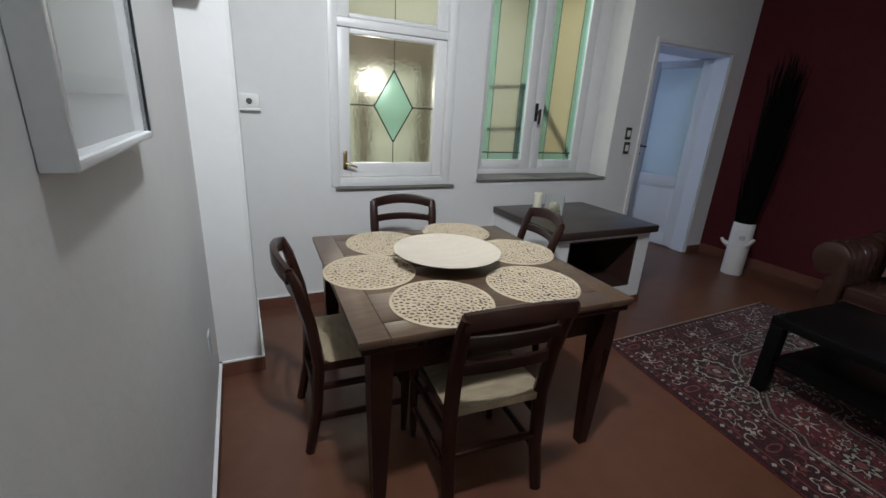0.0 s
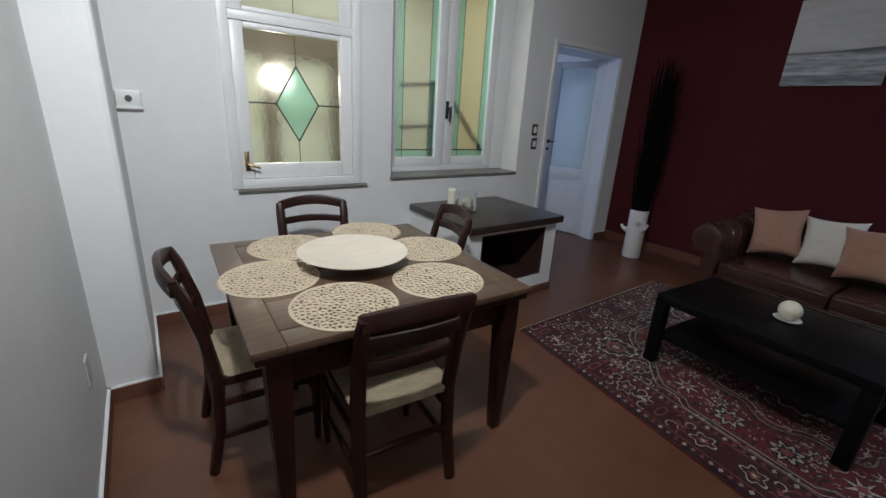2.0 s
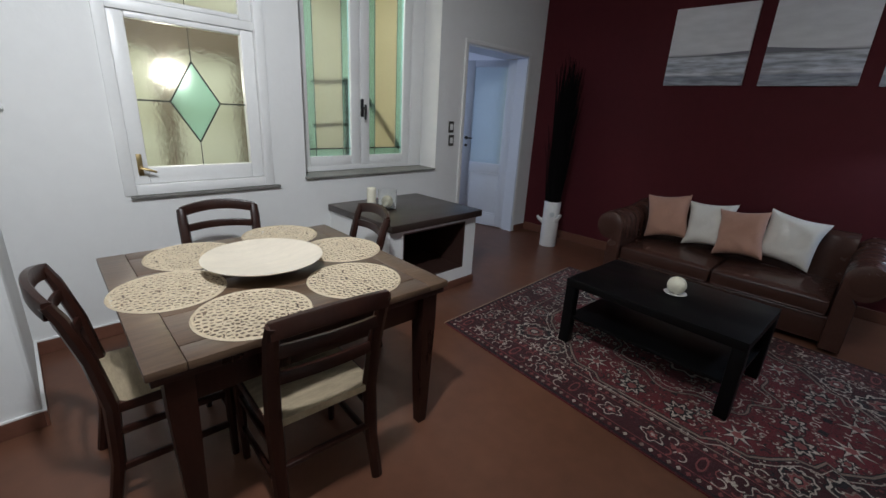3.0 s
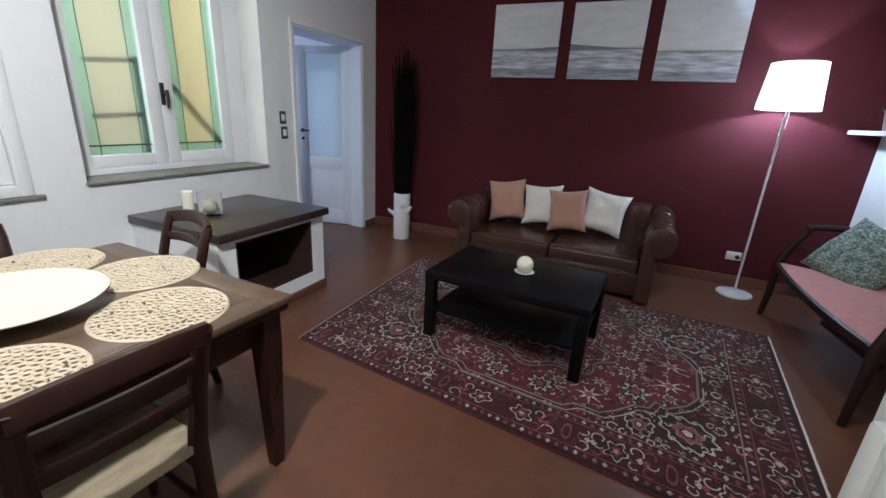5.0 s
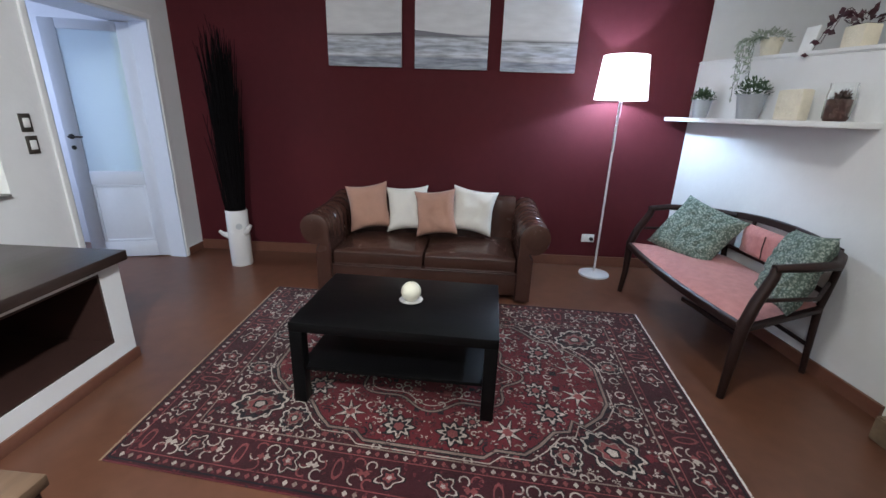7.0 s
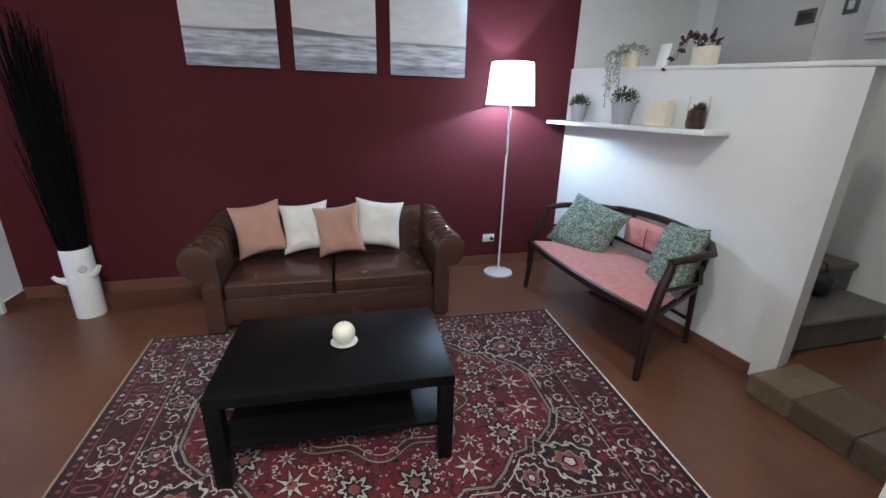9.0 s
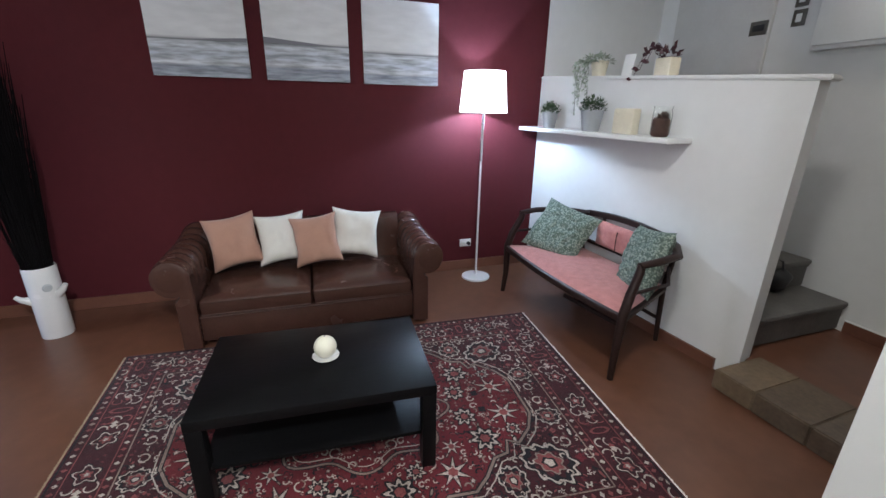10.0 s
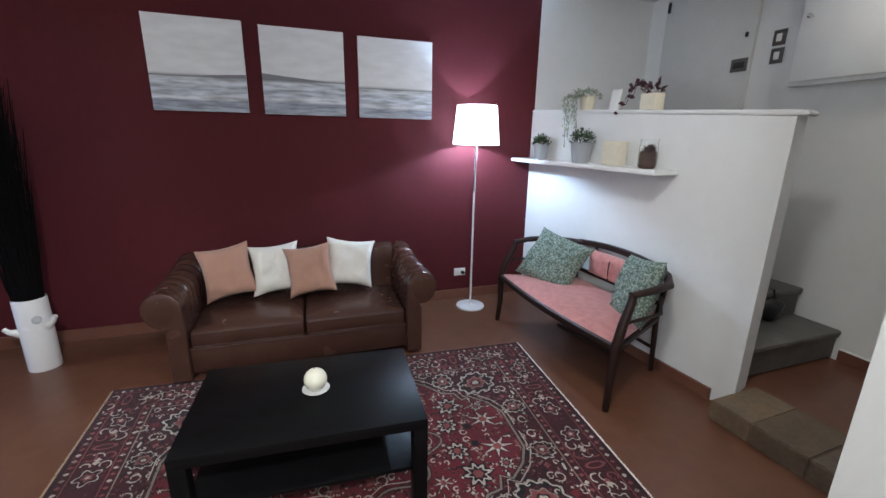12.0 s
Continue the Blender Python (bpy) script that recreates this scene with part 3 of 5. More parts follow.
for i in range(8):
    x, z = -2.35 + RUN * i, 0.14 + RISE * (i + 1)
    part("riser", box(x + 0.03, -6.4, z - RISE, x + RUN + 0.04, -5.38 + 0.002 * i, z - 0.05), M_STEP, stairs)
    part("nosing", tube([(x + 0.028, -6.4, z - 0.058), (x + 0.028, -5.38, z - 0.058)], 0.011, 8), M_STEP, stairs)
    part("tread", box(x, -6.4, z - 0.05, x + RUN + 0.05, -5.38, z, 0.02), M_STEP, stairs)

# window sills
structure("sill_1", box(-4.5, -0.03, 0.893, -3.53, 0.36, 0.912, 0.004), M_STONE, "worn grey stone window sill")
structure("sill_2", box(-3.31, -0.03, 0.936, -1.84, 0.36, 0.953, 0.004), M_STONE, "worn grey stone window sill")


def poly_pane(pts, y, thick=0.005):
    bm = bmesh.new()
    a = [bm.verts.new((x, y, z)) for x, z in pts]
    b = [bm.verts.new((x, y + thick, z)) for x, z in pts]
    n = len(pts)
    bm.faces.new(a)
    bm.faces.new(b[::-1])
    for k in range(n):
        bm.faces.new((a[k], a[(k + 1) % n], b[(k + 1) % n], b[k]))
    bmesh.ops.recalc_face_normals(bm, faces=bm.faces)
    return bm


def pane(pts, y, material, parent, label=""):
    ob = part("pane", poly_pane(pts, y), material, parent, label, smooth=False)
    ob.visible_shadow = False
    return ob


def rect(x0, z0, x1, z1):
    return [(x0, z0), (x1, z0), (x1, z1), (x0, z1)]


def frame_bars(x0, z0, x1, z1, w, y0, y1, bevel=0.006, wt=None, wb=None):
    wt, wb = wt or w, wb or w
    return boxes([(x0, y0, z0, x0 + w, y1, z1), (x1 - w, y0, z0, x1, y1, z1), (x0 + w, y0, z0, x1 - w, y1, z0 + wb), (x0 + w, y0, z1 - wt, x1 - w, y1, z1)], bevel)


# window 1: one casement with a leaded diamond under a transom light
w1 = thing("window_1", "white painted casement with hammered glass and a teal leaded diamond", "window", kind="structure")
part("window_frame", frame_bars(-4.53, 0.913, -3.57, 2.88, 0.065, -0.012, 0.12), M_PAINT, w1)
part("transom_rail", box(-4.465, 0.01, 1.988, -3.635, 0.11, 2.045, 0.006), M_PAINT, w1)
leaf = part("casement", frame_bars(-4.462, 0.98, -3.638, 1.986, 0.085, 0.02, 0.08, 0.008, 0.035, 0.105), M_PAINT, w1)
part("upper_sash", frame_bars(-4.462, 2.047, -3.638, 2.81, 0.085, 0.02, 0.08, 0.008, 0.06, 0.03), M_PAINT, w1)
X0, X1, Z0, Z1, CX = -4.378, -3.722, 1.083, 1.952, -4.045
DT, DB, DL, DR, DZ = 1.747, 1.24, -4.195, -3.893, 1.495
YP = 0.045
pane([(CX, DB), (DR, DZ), (CX, DT), (DL, DZ)], YP, G_DIAMOND, w1, "teal glass diamond")
pane([(X0, Z0), (CX, Z0), (CX, DB), (DL, DZ), (X0, DZ)], YP, G_TEXT, w1)
pane([(CX, Z0), (X1, Z0), (X1, DZ), (DR, DZ), (CX, DB)], YP, G_TEXT, w1)
pane([(X0, DZ), (DL, DZ), (CX, DT), (CX, Z1), (X0, Z1)], YP, G_TEXT, w1)
pane([(CX, DT), (DR, DZ), (X1, DZ), (X1, Z1), (CX, Z1)], YP, G_TEXT, w1)
pane(rect(X0, 2.07, CX, 2.752), YP, G_CREAM, w1)
pane(rect(CX, 2.07, X1, 2.752), YP, G_CREAM, w1)
cames = [((CX, DB), (DR, DZ)), ((DR, DZ), (CX, DT)), ((CX, DT), (DL, DZ)), ((DL, DZ), (CX, DB)), ((X0, DZ), (DL, DZ)), ((DR, DZ), (X1, DZ)), ((CX, Z0), (CX, DB)), ((CX, DT), (CX, Z1)), ((CX, 2.07), (CX, 2.752))]
for a, b in cames:
    part("lead_came", bar((a[0], YP, a[1]), (b[0], YP, b[1]), 0.003, 0.01, 0), M_LEAD, w1)
hd = part("handle", boxes([(-4.435, 0.012, 1.035, -4.405, 0.02, 1.17)], 0.003), M_BRASS, w1, "brass lever handle")
part("lever", tube([(-4.42, 0.015, 1.085), (-4.42, -0.03, 1.085), (-4.40, -0.035, 1.08), (-4.345, -0.035, 1.06)], [0.009, 0.009, 0.01, 0.007], 8), M_BRASS, hd)
for z in (1.25, 2.3):
    part("hinge", lathe([(0.008, 0), (0.008, 0.07)], 10, -3.632, 0.012, z), M_PAINT, w1)

# window 2: two leaded casements set deep in the wall
w2 = thing("window_2", "white double casement with cream and yellow glass edged in teal", "window", kind="structure")
part("window_frame", frame_bars(-3.3, 0.953, -1.82, 2.86, 0.07, 0.24, 0.32), M_PAINT, w2)
part("casement", frame_bars(-3.23, 1.0, -2.602, 2.79, 0.10, 0.235, 0.285, 0.008, 0.08, 0.085), M_PAINT, w2)
part("casement", frame_bars(-2.596, 1.0, -1.985, 2.79, 0.10, 0.235, 0.285, 0.008, 0.08, 0.085), M_PAINT, w2)
part("window_jamb", box(-1.985, 0.235, 0.953, -1.822, 0.31, 2.86, 0.006), M_PAINT, w2)
for leafx0, leafx1, inner, edgeg in ((-3.13, -2.702, G_CREAM, G_TEAL), (-2.496, -2.085, G_YELLOW, G_GREEN)):
    a, b, c, d = leafx0, leafx0 + 0.075, leafx1 - 0.075, leafx1
    zb, zm, zt = 1.086, 1.15, 2.708
    pane(rect(a, zm, b, zt), 0.258, edgeg, w2)
    pane(rect(c, zm, d, zt), 0.258, edgeg, w2)
    pane(rect(a, zb, d, zm), 0.258, edgeg, w2)
    pane(rect(b, zm, c, zt), 0.258, inner, w2)
    for x in (b, c):
        part("lead_came", bar((x, 0.258, zb), (x, 0.258, zt), 0.003, 0.01, 0), M_GREYCAME, w2)
    part("lead_came", bar((a, 0.258, zm), (d, 0.258, zm), 0.0035, 0.01, 0), M_LEAD, w2)
hp = part("handle", box(-2.60, 0.222, 1.44, -2.57, 0.236, 1.60, 0.004), M_BLACK, w2, "black window handle")
part("lever", tube([(-2.585, 0.23, 1.52), (-2.582, 0.19, 1.525), (-2.578, 0.184, 1.55), (-2.578, 0.184, 1.47), (-2.58, 0.186, 1.415)], [0.011, 0.011, 0.012, 0.013, 0.010], 8), M_BLACK, hp)

# dim rails behind the glass
rail = thing("stair_rail", "grey iron rail showing dimly behind frosted glass", "rail")
for a, b in (((-2.95, 0.47, 1.72), (-2.5, 0.47, 1.76)), ((-2.95, 0.47, 1.34), (-2.45, 0.47, 1.37)), ((-2.6, 0.47, 0.6), (-2.6, 0.47, 1.78)), ((-2.35, 0.47, 1.6), (-1.9, 0.47, 1.08))):
    part("rail_bar", bar(a, b, 0.05, 0.03), M_RAIL, rail)
part("post", bar((-2.6, 0.47, 0.0), (-2.6, 0.47, 0.6), 0.05, 0.05), M_RAIL, rail)

# door
DOOR_OPEN = 75
structure("trim_door", boxes([(-1.465, -0.018, 0, -1.42, 0.0, 2.22), (-0.297, -0.012, 0, -0.255, 0.0, 2.22), (-1.465, -0.018, 2.22, -0.255, 0.0, 2.262)], 0.006), M_PAINT, "narrow white moulded door casing")
structure("trim_door_lining", boxes([(-1.42, 0.0, 0, -1.40, 0.36, 2.22), (-0.315, 0.0, 0, -0.295, 0.16, 2.22), (-1.40, 0.0, 2.20, -0.315, 0.36, 2.22)], 0.0), M_DOORPAINT, "door lining with the blue of corridor daylight in its paint")
door = thing("door_1", "panelled door with a frosted glass light, standing open, daylight blue in its paint", "door", pose(-0.30, 0.16, 0, 0, 0, -DOOR_OPEN), kind="structure")
DW, GL, GR = 0.71, -0.585, -0.12
part("stile", box(-DW, 0, 0.01, GL, 0.042, 2.19, 0.006), M_DOORPAINT, door)
part("stile", box(GR, 0, 0.01, 0, 0.042, 2.19, 0.006), M_DOORPAINT, door)
part("top_rail", box(GL, 0, 2.11, GR, 0.042, 2.19, 0.004), M_DOORPAINT, door)
part("lock_rail", box(GL, 0, 0.75, GR, 0.042, 0.88, 0.006), M_DOORPAINT, door)
part("bottom_rail", box(GL, 0, 0.01, GR, 0.042, 0.17, 0.006), M_DOORPAINT, door)
part("lower_panel", box(GL, 0.014, 0.17, GR, 0.03, 0.75, 0.004), M_DOORPAINT, door)
part("panel_moulding", frame_bars(GL, 0.17, GR, 0.75, 0.025, 0.004, 0.03, 0.006), M_DOORPAINT, door)
gp = part("pane", box(GL, 0.018, 0.88, GR, 0.024, 2.11), G_FROST, door, "blue-lit frosted glass")
gp.visible_shadow = False
hn = part("handle", lathe([(0.0, 0), (0.024, 0), (0.024, 0.008), (0.01, 0.012), (0.01, 0.05), (0, 0.05)], 16), M_BLACK, door, "dark lever handle")
hn.matrix_local = pose(-DW + 0.06, 0.0, 1.20, 90)
part("lever", tube([(0, 0, 0.045), (0.03, 0, 0.05), (0.11, 0, 0.047)], [0.009, 0.01, 0.008], 8), M_BLACK, hn)
kh = part("keyhole_plate", lathe([(0.0, 0), (0.02, 0), (0.02, 0.006), (0, 0.006)], 16), M_BLACK, door)
kh.matrix_local = pose(-DW + 0.06, 0.0, 1.10, 90)


def switch(name, label, m, w=0.075, h=0.115, plate=M_BRONZE):
    s = thing(name, label, "switch", m, group="wall switches")
    part("plate", box(-w / 2, -0.010, -h / 2, w / 2, 0, h / 2, 0.003), plate, s)
    part("rocker", box(-0.022, -0.015, -0.03, 0.022, -0.009, 0.03, 0.003), M_PLASTIC, s, "white rocker")
    return s


switch("light_switch", "bronze-framed light switch with a white rocker", pose(-1.61, 0, 1.375))
switch("light_switch", "bronze-framed light switch with a white rocker", pose(-1.60, 0, 1.235))

# stair wall furniture, high up
switch("light_switch", "bronze-framed light switch with a white rocker", pose(-1.43, -6.4, 2.575, 0, 0, 180), 0.10, 0.12)
switch("light_switch", "bronze-framed light switch with a white rocker", pose(-1.435, -6.4, 2.435, 0, 0, 180), 0.10, 0.12)
sw = thing("socket_plate", "dark wide wall socket plate", "socket", pose(-1.145, -6.365, 2.40, 0, 0, 180))
part("plate", box(-0.075, -0.01, -0.055, 0.075, 0, 0.055, 0.003), M_BRONZE, sw)
part("insert", box(-0.05, -0.014, -0.025, 0.05, -0.009, 0.025, 0.002), M_BLACK, sw)
sd = thing("door_2", "flat grey-white door on the upper stair wall", "door", kind="structure")
part("leaf", box(-1.235, -6.4, 1.6, -0.235, -6.365, 3.15, 0.004), M_STAIRDOOR, sd)
part("hinge", box(-0.285, -6.367, 3.02, -0.26, -6.345, 3.12, 0.004), M_BLACK, sd)
part("catch", box(-1.18, -6.367, 2.625, -1.16, -6.345, 2.665, 0.004), M_BLACK, sd)
mc = thing("wall_cabinet", "white painted cabinet with a small knob high on the wall", "cabinet")
part("body", box(-2.7, -6.4, 2.17, -1.63, -6.30, 3.15, 0.004), M_PAINT, mc)
md = part("door", box(-2.68, -6.30, 2.20, -1.655, -6.275, 3.13, 0.006), M_PAINT, mc)
part("knob", lathe([(0.0, 0), (0.01, 0), (0.01, 0.02), (0.02, 0.03), (0.016, 0.045), (0, 0.05)], 14), M_CHROME, md).matrix_local = pose(-1.725, -6.275, 2.65, -90)

# thermostat
th = thing("thermostat", "white wall thermostat with a grey dial", "thermostat", pose(-5.035, 0, 1.475))
part("case", box(-0.062, -0.03, -0.045, 0.062, 0, 0.05, 0.008), M_PLASTIC, th)
part("skirt", box(-0.066, -0.034, -0.055, 0.066, 0, -0.038, 0.006), M_PLASTIC, th)
part("dial", lathe([(0, 0), (0.018, 0), (0.016, 0.01), (0, 0.01)], 20), M_RAIL, th, "grey dial").matrix_local = pose(0.0, -0.03, 0.005, 90)

# glazed wall cabinet on the west wall
kc = thing("glazed_cabinet", "shallow white-framed glazed wall box holding a faded print", "cabinet", pose(-5.32, -2.505, 1.405))
KD, KW, KH = 0.036, 0.515, 0.72
part("back", box(0, 0.008, 0.008, 0.004, KW - 0.008, KH - 0.008), M_MOUNT, kc)
for nm, b in (("side_panel", (0.001, 0, 0, KD, 0.013, KH)), ("side_panel", (0.001, KW - 0.013, 0, KD, KW, KH)), ("bottom_panel", (0.001, 0.013, 0, KD, KW - 0.013, 0.013)), ("top_panel", (0.001, 0.013, KH - 0.013, KD, KW - 0.013, KH))):
    part(nm, box(*b, 0.002), M_BOXWHITE, kc)
part("print_frame", box(0.004, 0.075, 0.085, 0.012, KW - 0.075, KH - 0.085, 0.002), M_CABGREY, kc, "grey mount of the print")
part("print", box(0.012, 0.095, 0.11, 0.0135, KW - 0.095, KH - 0.11), M_PRINT, kc, "pale faded print")
part("glass_stop", box(KD - 0.006, KW - 0.018, 0.014, KD - 0.001, KW - 0.014, KH - 0.014), M_BLACK, kc, "dark slip beside the glass")
gl = part("glass", box(KD - 0.010, 0.014, 0.014, KD - 0.007, KW - 0.014, KH - 0.014), G_CLEAR, kc)
gl.visible_shadow = False
ub = thing("meter_box", "white boxed-in casing on the pier", "box", pose(-5.32, -0.93, 1.93))
part("casing", box(0, 0, 0, 0.125, 0.16, 0.6, 0.006), M_PAINT, ub)
part("lid", box(0.01, -0.012, 0.012, 0.115, 0.0, 0.588, 0.004), M_PAINT, ub)
structure("outlet_west", boxes([(-5.32, -1.22, 0.37, -5.312, -1.14, 0.49)], 0.003), M_GREYFRAME, "small grey cover plate on the wall")

# radiator
rd = thing("radiator", "white ribbed panel radiator on the wall", "radiator", pose(-3.82, -3.755, 0.15))
for i in range(8):
    part("column", box(-0.08 * i - 0.066, 0.03, 0.0, -0.08 * i, 0.12, 0.82, 0.016), M_RAD, rd)
part("top_pipe", tube([(0.0, 0.075, 0.78), (-0.64, 0.075, 0.78)], 0.018), M_RAD, rd)
part("bottom_pipe", tube([(0.0, 0.075, 0.05), (-0.64, 0.075, 0.05)], 0.018), M_RAD, rd)
part("bracket", box(-0.36, 0.0, 0.6, -0.30, 0.04, 0.64), M_RAD, rd)
part("bracket", box(-0.36, 0.0, 0.1, -0.30, 0.04, 0.14), M_RAD, rd)
part("foot", box(-0.35, 0.05, -0.15, -0.31, 0.1, 0.01), M_RAD, rd)

# ---- dining corner ----
TROT = -2.0
tm = pose(-4.222, -1.395, 0, 0, 0, TROT)
table = thing("dining_table", "old square dining table with a worn brown top and tapered legs", "table", tm)
TW = 0.59
for i in range(4):
    y0 = -TW + 0.11 + i * (2 * TW - 0.22) / 4
    part("plank", box(-TW + 0.11, y0 + 0.0008, 0.752, TW - 0.11, y0 + (2 * TW - 0.22) / 4 - 0.0008, 0.782, 0.002), M_TABLEWOOD, table)
part("breadboard_end", box(-TW, -TW, 0.752, -TW + 0.109, TW, 0.782, 0.004), M_TABLEWOOD, table)
part("breadboard_end", box(TW - 0.109, -TW, 0.752, TW, TW, 0.782, 0.004), M_TABLEWOOD, table)
part("top_rail", box(-TW + 0.11, -TW, 0.752, TW - 0.11, -TW + 0.109, 0.782, 0.004), M_TABLEWOOD, table)
part("top_rail", box(-TW + 0.11, TW - 0.109, 0.752, TW - 0.11, TW, 0.782, 0.004), M_TABLEWOOD, table)
part("draw_leaf", box(-TW + 0.012, -TW + 0.012, 0.722, TW - 0.012, TW - 0.012, 0.748, 0.004), M_DARKWOOD, table, "dark pull-out leaf under the top")
for sx, sy in ((1, 0), (-1, 0), (0, 1), (0, -1)):
    a = 0.515
    b = (sx * a - 0.012, -a + 0.04, 0.60, sx * a + 0.012, a - 0.04, 0.722) if sx else (-a + 0.04, sy * a - 0.012, 0.60, a - 0.04, sy * a + 0.012, 0.722)
    part("apron", box(*b, 0.003), M_DARKWOOD, table)
for sx in (1, -1):
    for sy in (1, -1):
        bm = bmesh.new()
        for w, z in ((0.022, 0.0), (0.026, 0.08), (0.040, 0.58), (0.040, 0.722)):
            [bm.verts.new((sx * 0.505 + dx * w, sy * 0.525 + dy * w, z)) for dx, dy in ((-1, -1), (1, -1), (1, 1), (-1, 1))]
        bm.verts.ensure_lookup_table()
        v = bm.verts
        for k in range(3):
            for j in range(4):
                bm.faces.new((v[4 * k + j], v[4 * k + (j + 1) % 4], v[4 * k + 4 + (j + 1) % 4], v[4 * k + 4 + j]))
        bm.faces.new((v[3], v[2], v[1], v[0]))
        bm.faces.new((v[12], v[13], v[14], v[15]))
        part("leg", bm, M_DARKWOOD, table, smooth=False)


def chair():
    """Facing +y: seat front towards +y, back at -y."""
    c = thing("dining_chair", "dark-stained wooden dining chair with a woven rush seat", "chair", group="chairs round the table")
    for s in (1, -1):
        part("back_post", tube([(s * 0.20, -0.24, 0.0), (s * 0.195, -0.20, 0.2), (s * 0.195, -0.185, 0.45), (s * 0.20, -0.215, 0.65), (s * 0.205, -0.26, 0.82), (s * 0.205, -0.285, 0.88)],
                               [0.021, 0.024, 0.027, 0.025, 0.023, 0.020], 8, 1.2), M_DARKWOOD, c)
        part("front_leg", tube([(s * 0.205, 0.2, 0.0), (s * 0.208, 0.2, 0.22), (s * 0.21, 0.2, 0.44)], [0.015, 0.02, 0.022], 8), M_DARKWOOD, c)
        part("side_stretcher", bar((s * 0.2, -0.19, 0.17), (s * 0.207, 0.2, 0.17), 0.02, 0.028), M_DARKWOOD, c)
        part("side_stretcher", bar((s * 0.2, -0.19, 0.33), (s * 0.207, 0.2, 0.33), 0.02, 0.028), M_DARKWOOD, c)
        part("seat_rail", bar((s * 0.2, -0.19, 0.435), (s * 0.21, 0.2, 0.435), 0.03, 0.04), M_DARKWOOD, c)
    part("front_stretcher", bar((-0.207, 0.2, 0.25), (0.207, 0.2, 0.25), 0.028, 0.02), M_DARKWOOD, c)
    part("rear_stretcher", bar((-0.197, -0.2, 0.25), (0.197, -0.2, 0.25), 0.028, 0.02), M_DARKWOOD, c)
    part("front_rail", bar((-0.21, 0.2, 0.435), (0.21, 0.2, 0.435), 0.03, 0.04), M_DARKWOOD, c)
    part("crest_rail", curved_rail((-0.215, -0.282, 0.862), (0.215, -0.282, 0.862), -0.045, 0.062, 0.028, 11, 0.03), M_DARKWOOD, c)
    part("back_slat", curved_rail((-0.2, -0.25, 0.765), (0.2, -0.25, 0.765), -0.035, 0.045, 0.018, 9, 0.012), M_DARKWOOD, c)
    part("back_slat", curved_rail((-0.2, -0.212, 0.64), (0.2, -0.212, 0.64), -0.03, 0.045, 0.018, 9, 0.012), M_DARKWOOD, c)
    bm = bmesh.new()
    n = 14
    g = [[None] * (n + 1) for _ in range(n + 1)]
    for i in range(n + 1):
        for j in range(n + 1):
            u, v = i / n * 2 - 1, j / n * 2 - 1
            seam = abs(abs(u) - abs(v))
            z = 0.455 + 0.012 * (1 - max(abs(u), abs(v)) ** 4) - 0.006 * math.exp(-(seam / 0.06) ** 2)
            g[i][j] = bm.verts.new((u * 0.212, 0.005 + v * 0.205, z))
    for i in range(n):
        for j in range(n):
            bm.faces.new((g[i][j], g[i + 1][j], g[i + 1][j + 1], g[i][j + 1]))
    ext = bmesh.ops.extrude_face_region(bm, geom=bm.faces[:])
    bmesh.ops.translate(bm, verts=[e for e in ext["geom"] if isinstance(e, bmesh.types.BMVert)], vec=(0, 0, -0.03))
    part("seat", bm, M_RUSH, c, "woven rush seat")
    return c


ch = chair()
ch.matrix_world = pose(-4.29, -1.82, 0, 0, 0, -4)
copy_thing(ch, pose(-4.70, -1.335, 0, 0, 0, -92))
copy_thing(ch, pose(-4.17, -0.70, 0, 0, 0, 170))
copy_thing(ch, pose(-3.66, -0.99, 0, 0, 0, 79))


def placemat_mesh(rim):
    bm = bmesh.new()
    rnd = random.Random(4)
    R = 0.205

    def ring(cx, cy, r, w, e):
        seg = 10 if r < 0.1 else 48
        rot = rnd.random() * 6.28
        inner, outer, top = [], [], []
        for k in range(seg):
            a = 2 * math.pi * k / seg
            ex, ey = math.cos(a), math.sin(a) * e
            dx, dy = ex * math.cos(rot) - ey * math.sin(rot), ex * math.sin(rot) + ey * math.cos(rot)
            z = 0.002 + 0.001 * rnd.random()
            inner.append(bm.verts.new((cx + dx * (r - w), cy + dy * (r - w), 0.0)))
            top.append(bm.verts.new((cx + dx * r, cy + dy * r, z + 0.0025)))
            outer.append(bm.verts.new((cx + dx * (r + w), cy + dy * (r + w), 0.0)))
        for k in range(seg):
            j = (k + 1) % seg
            bm.faces.new((inner[k], inner[j], top[j], top[k]))
            bm.faces.new((top[k], top[j], outer[j], outer[k]))

    pts = []
    for _ in range(6000):
        a, r = rnd.random() * 6.283, (R - 0.012) * math.sqrt(rnd.random())
        p = (r * math.cos(a), r * math.sin(a))
        if all((p[0] - q[0]) ** 2 + (p[1] - q[1]) ** 2 > 0.0215 ** 2 for q in pts):
            pts.append(p)
    if rim:
        ring(0, 0, R, 0.004, 1.0)
        ring(0, 0, R - 0.005, 0.004, 1.0)
        return bm
    for x, y in pts:
        ring(x, y, 0.0145, 0.0036, 0.65 + 0.3 * rnd.random())
    return bm


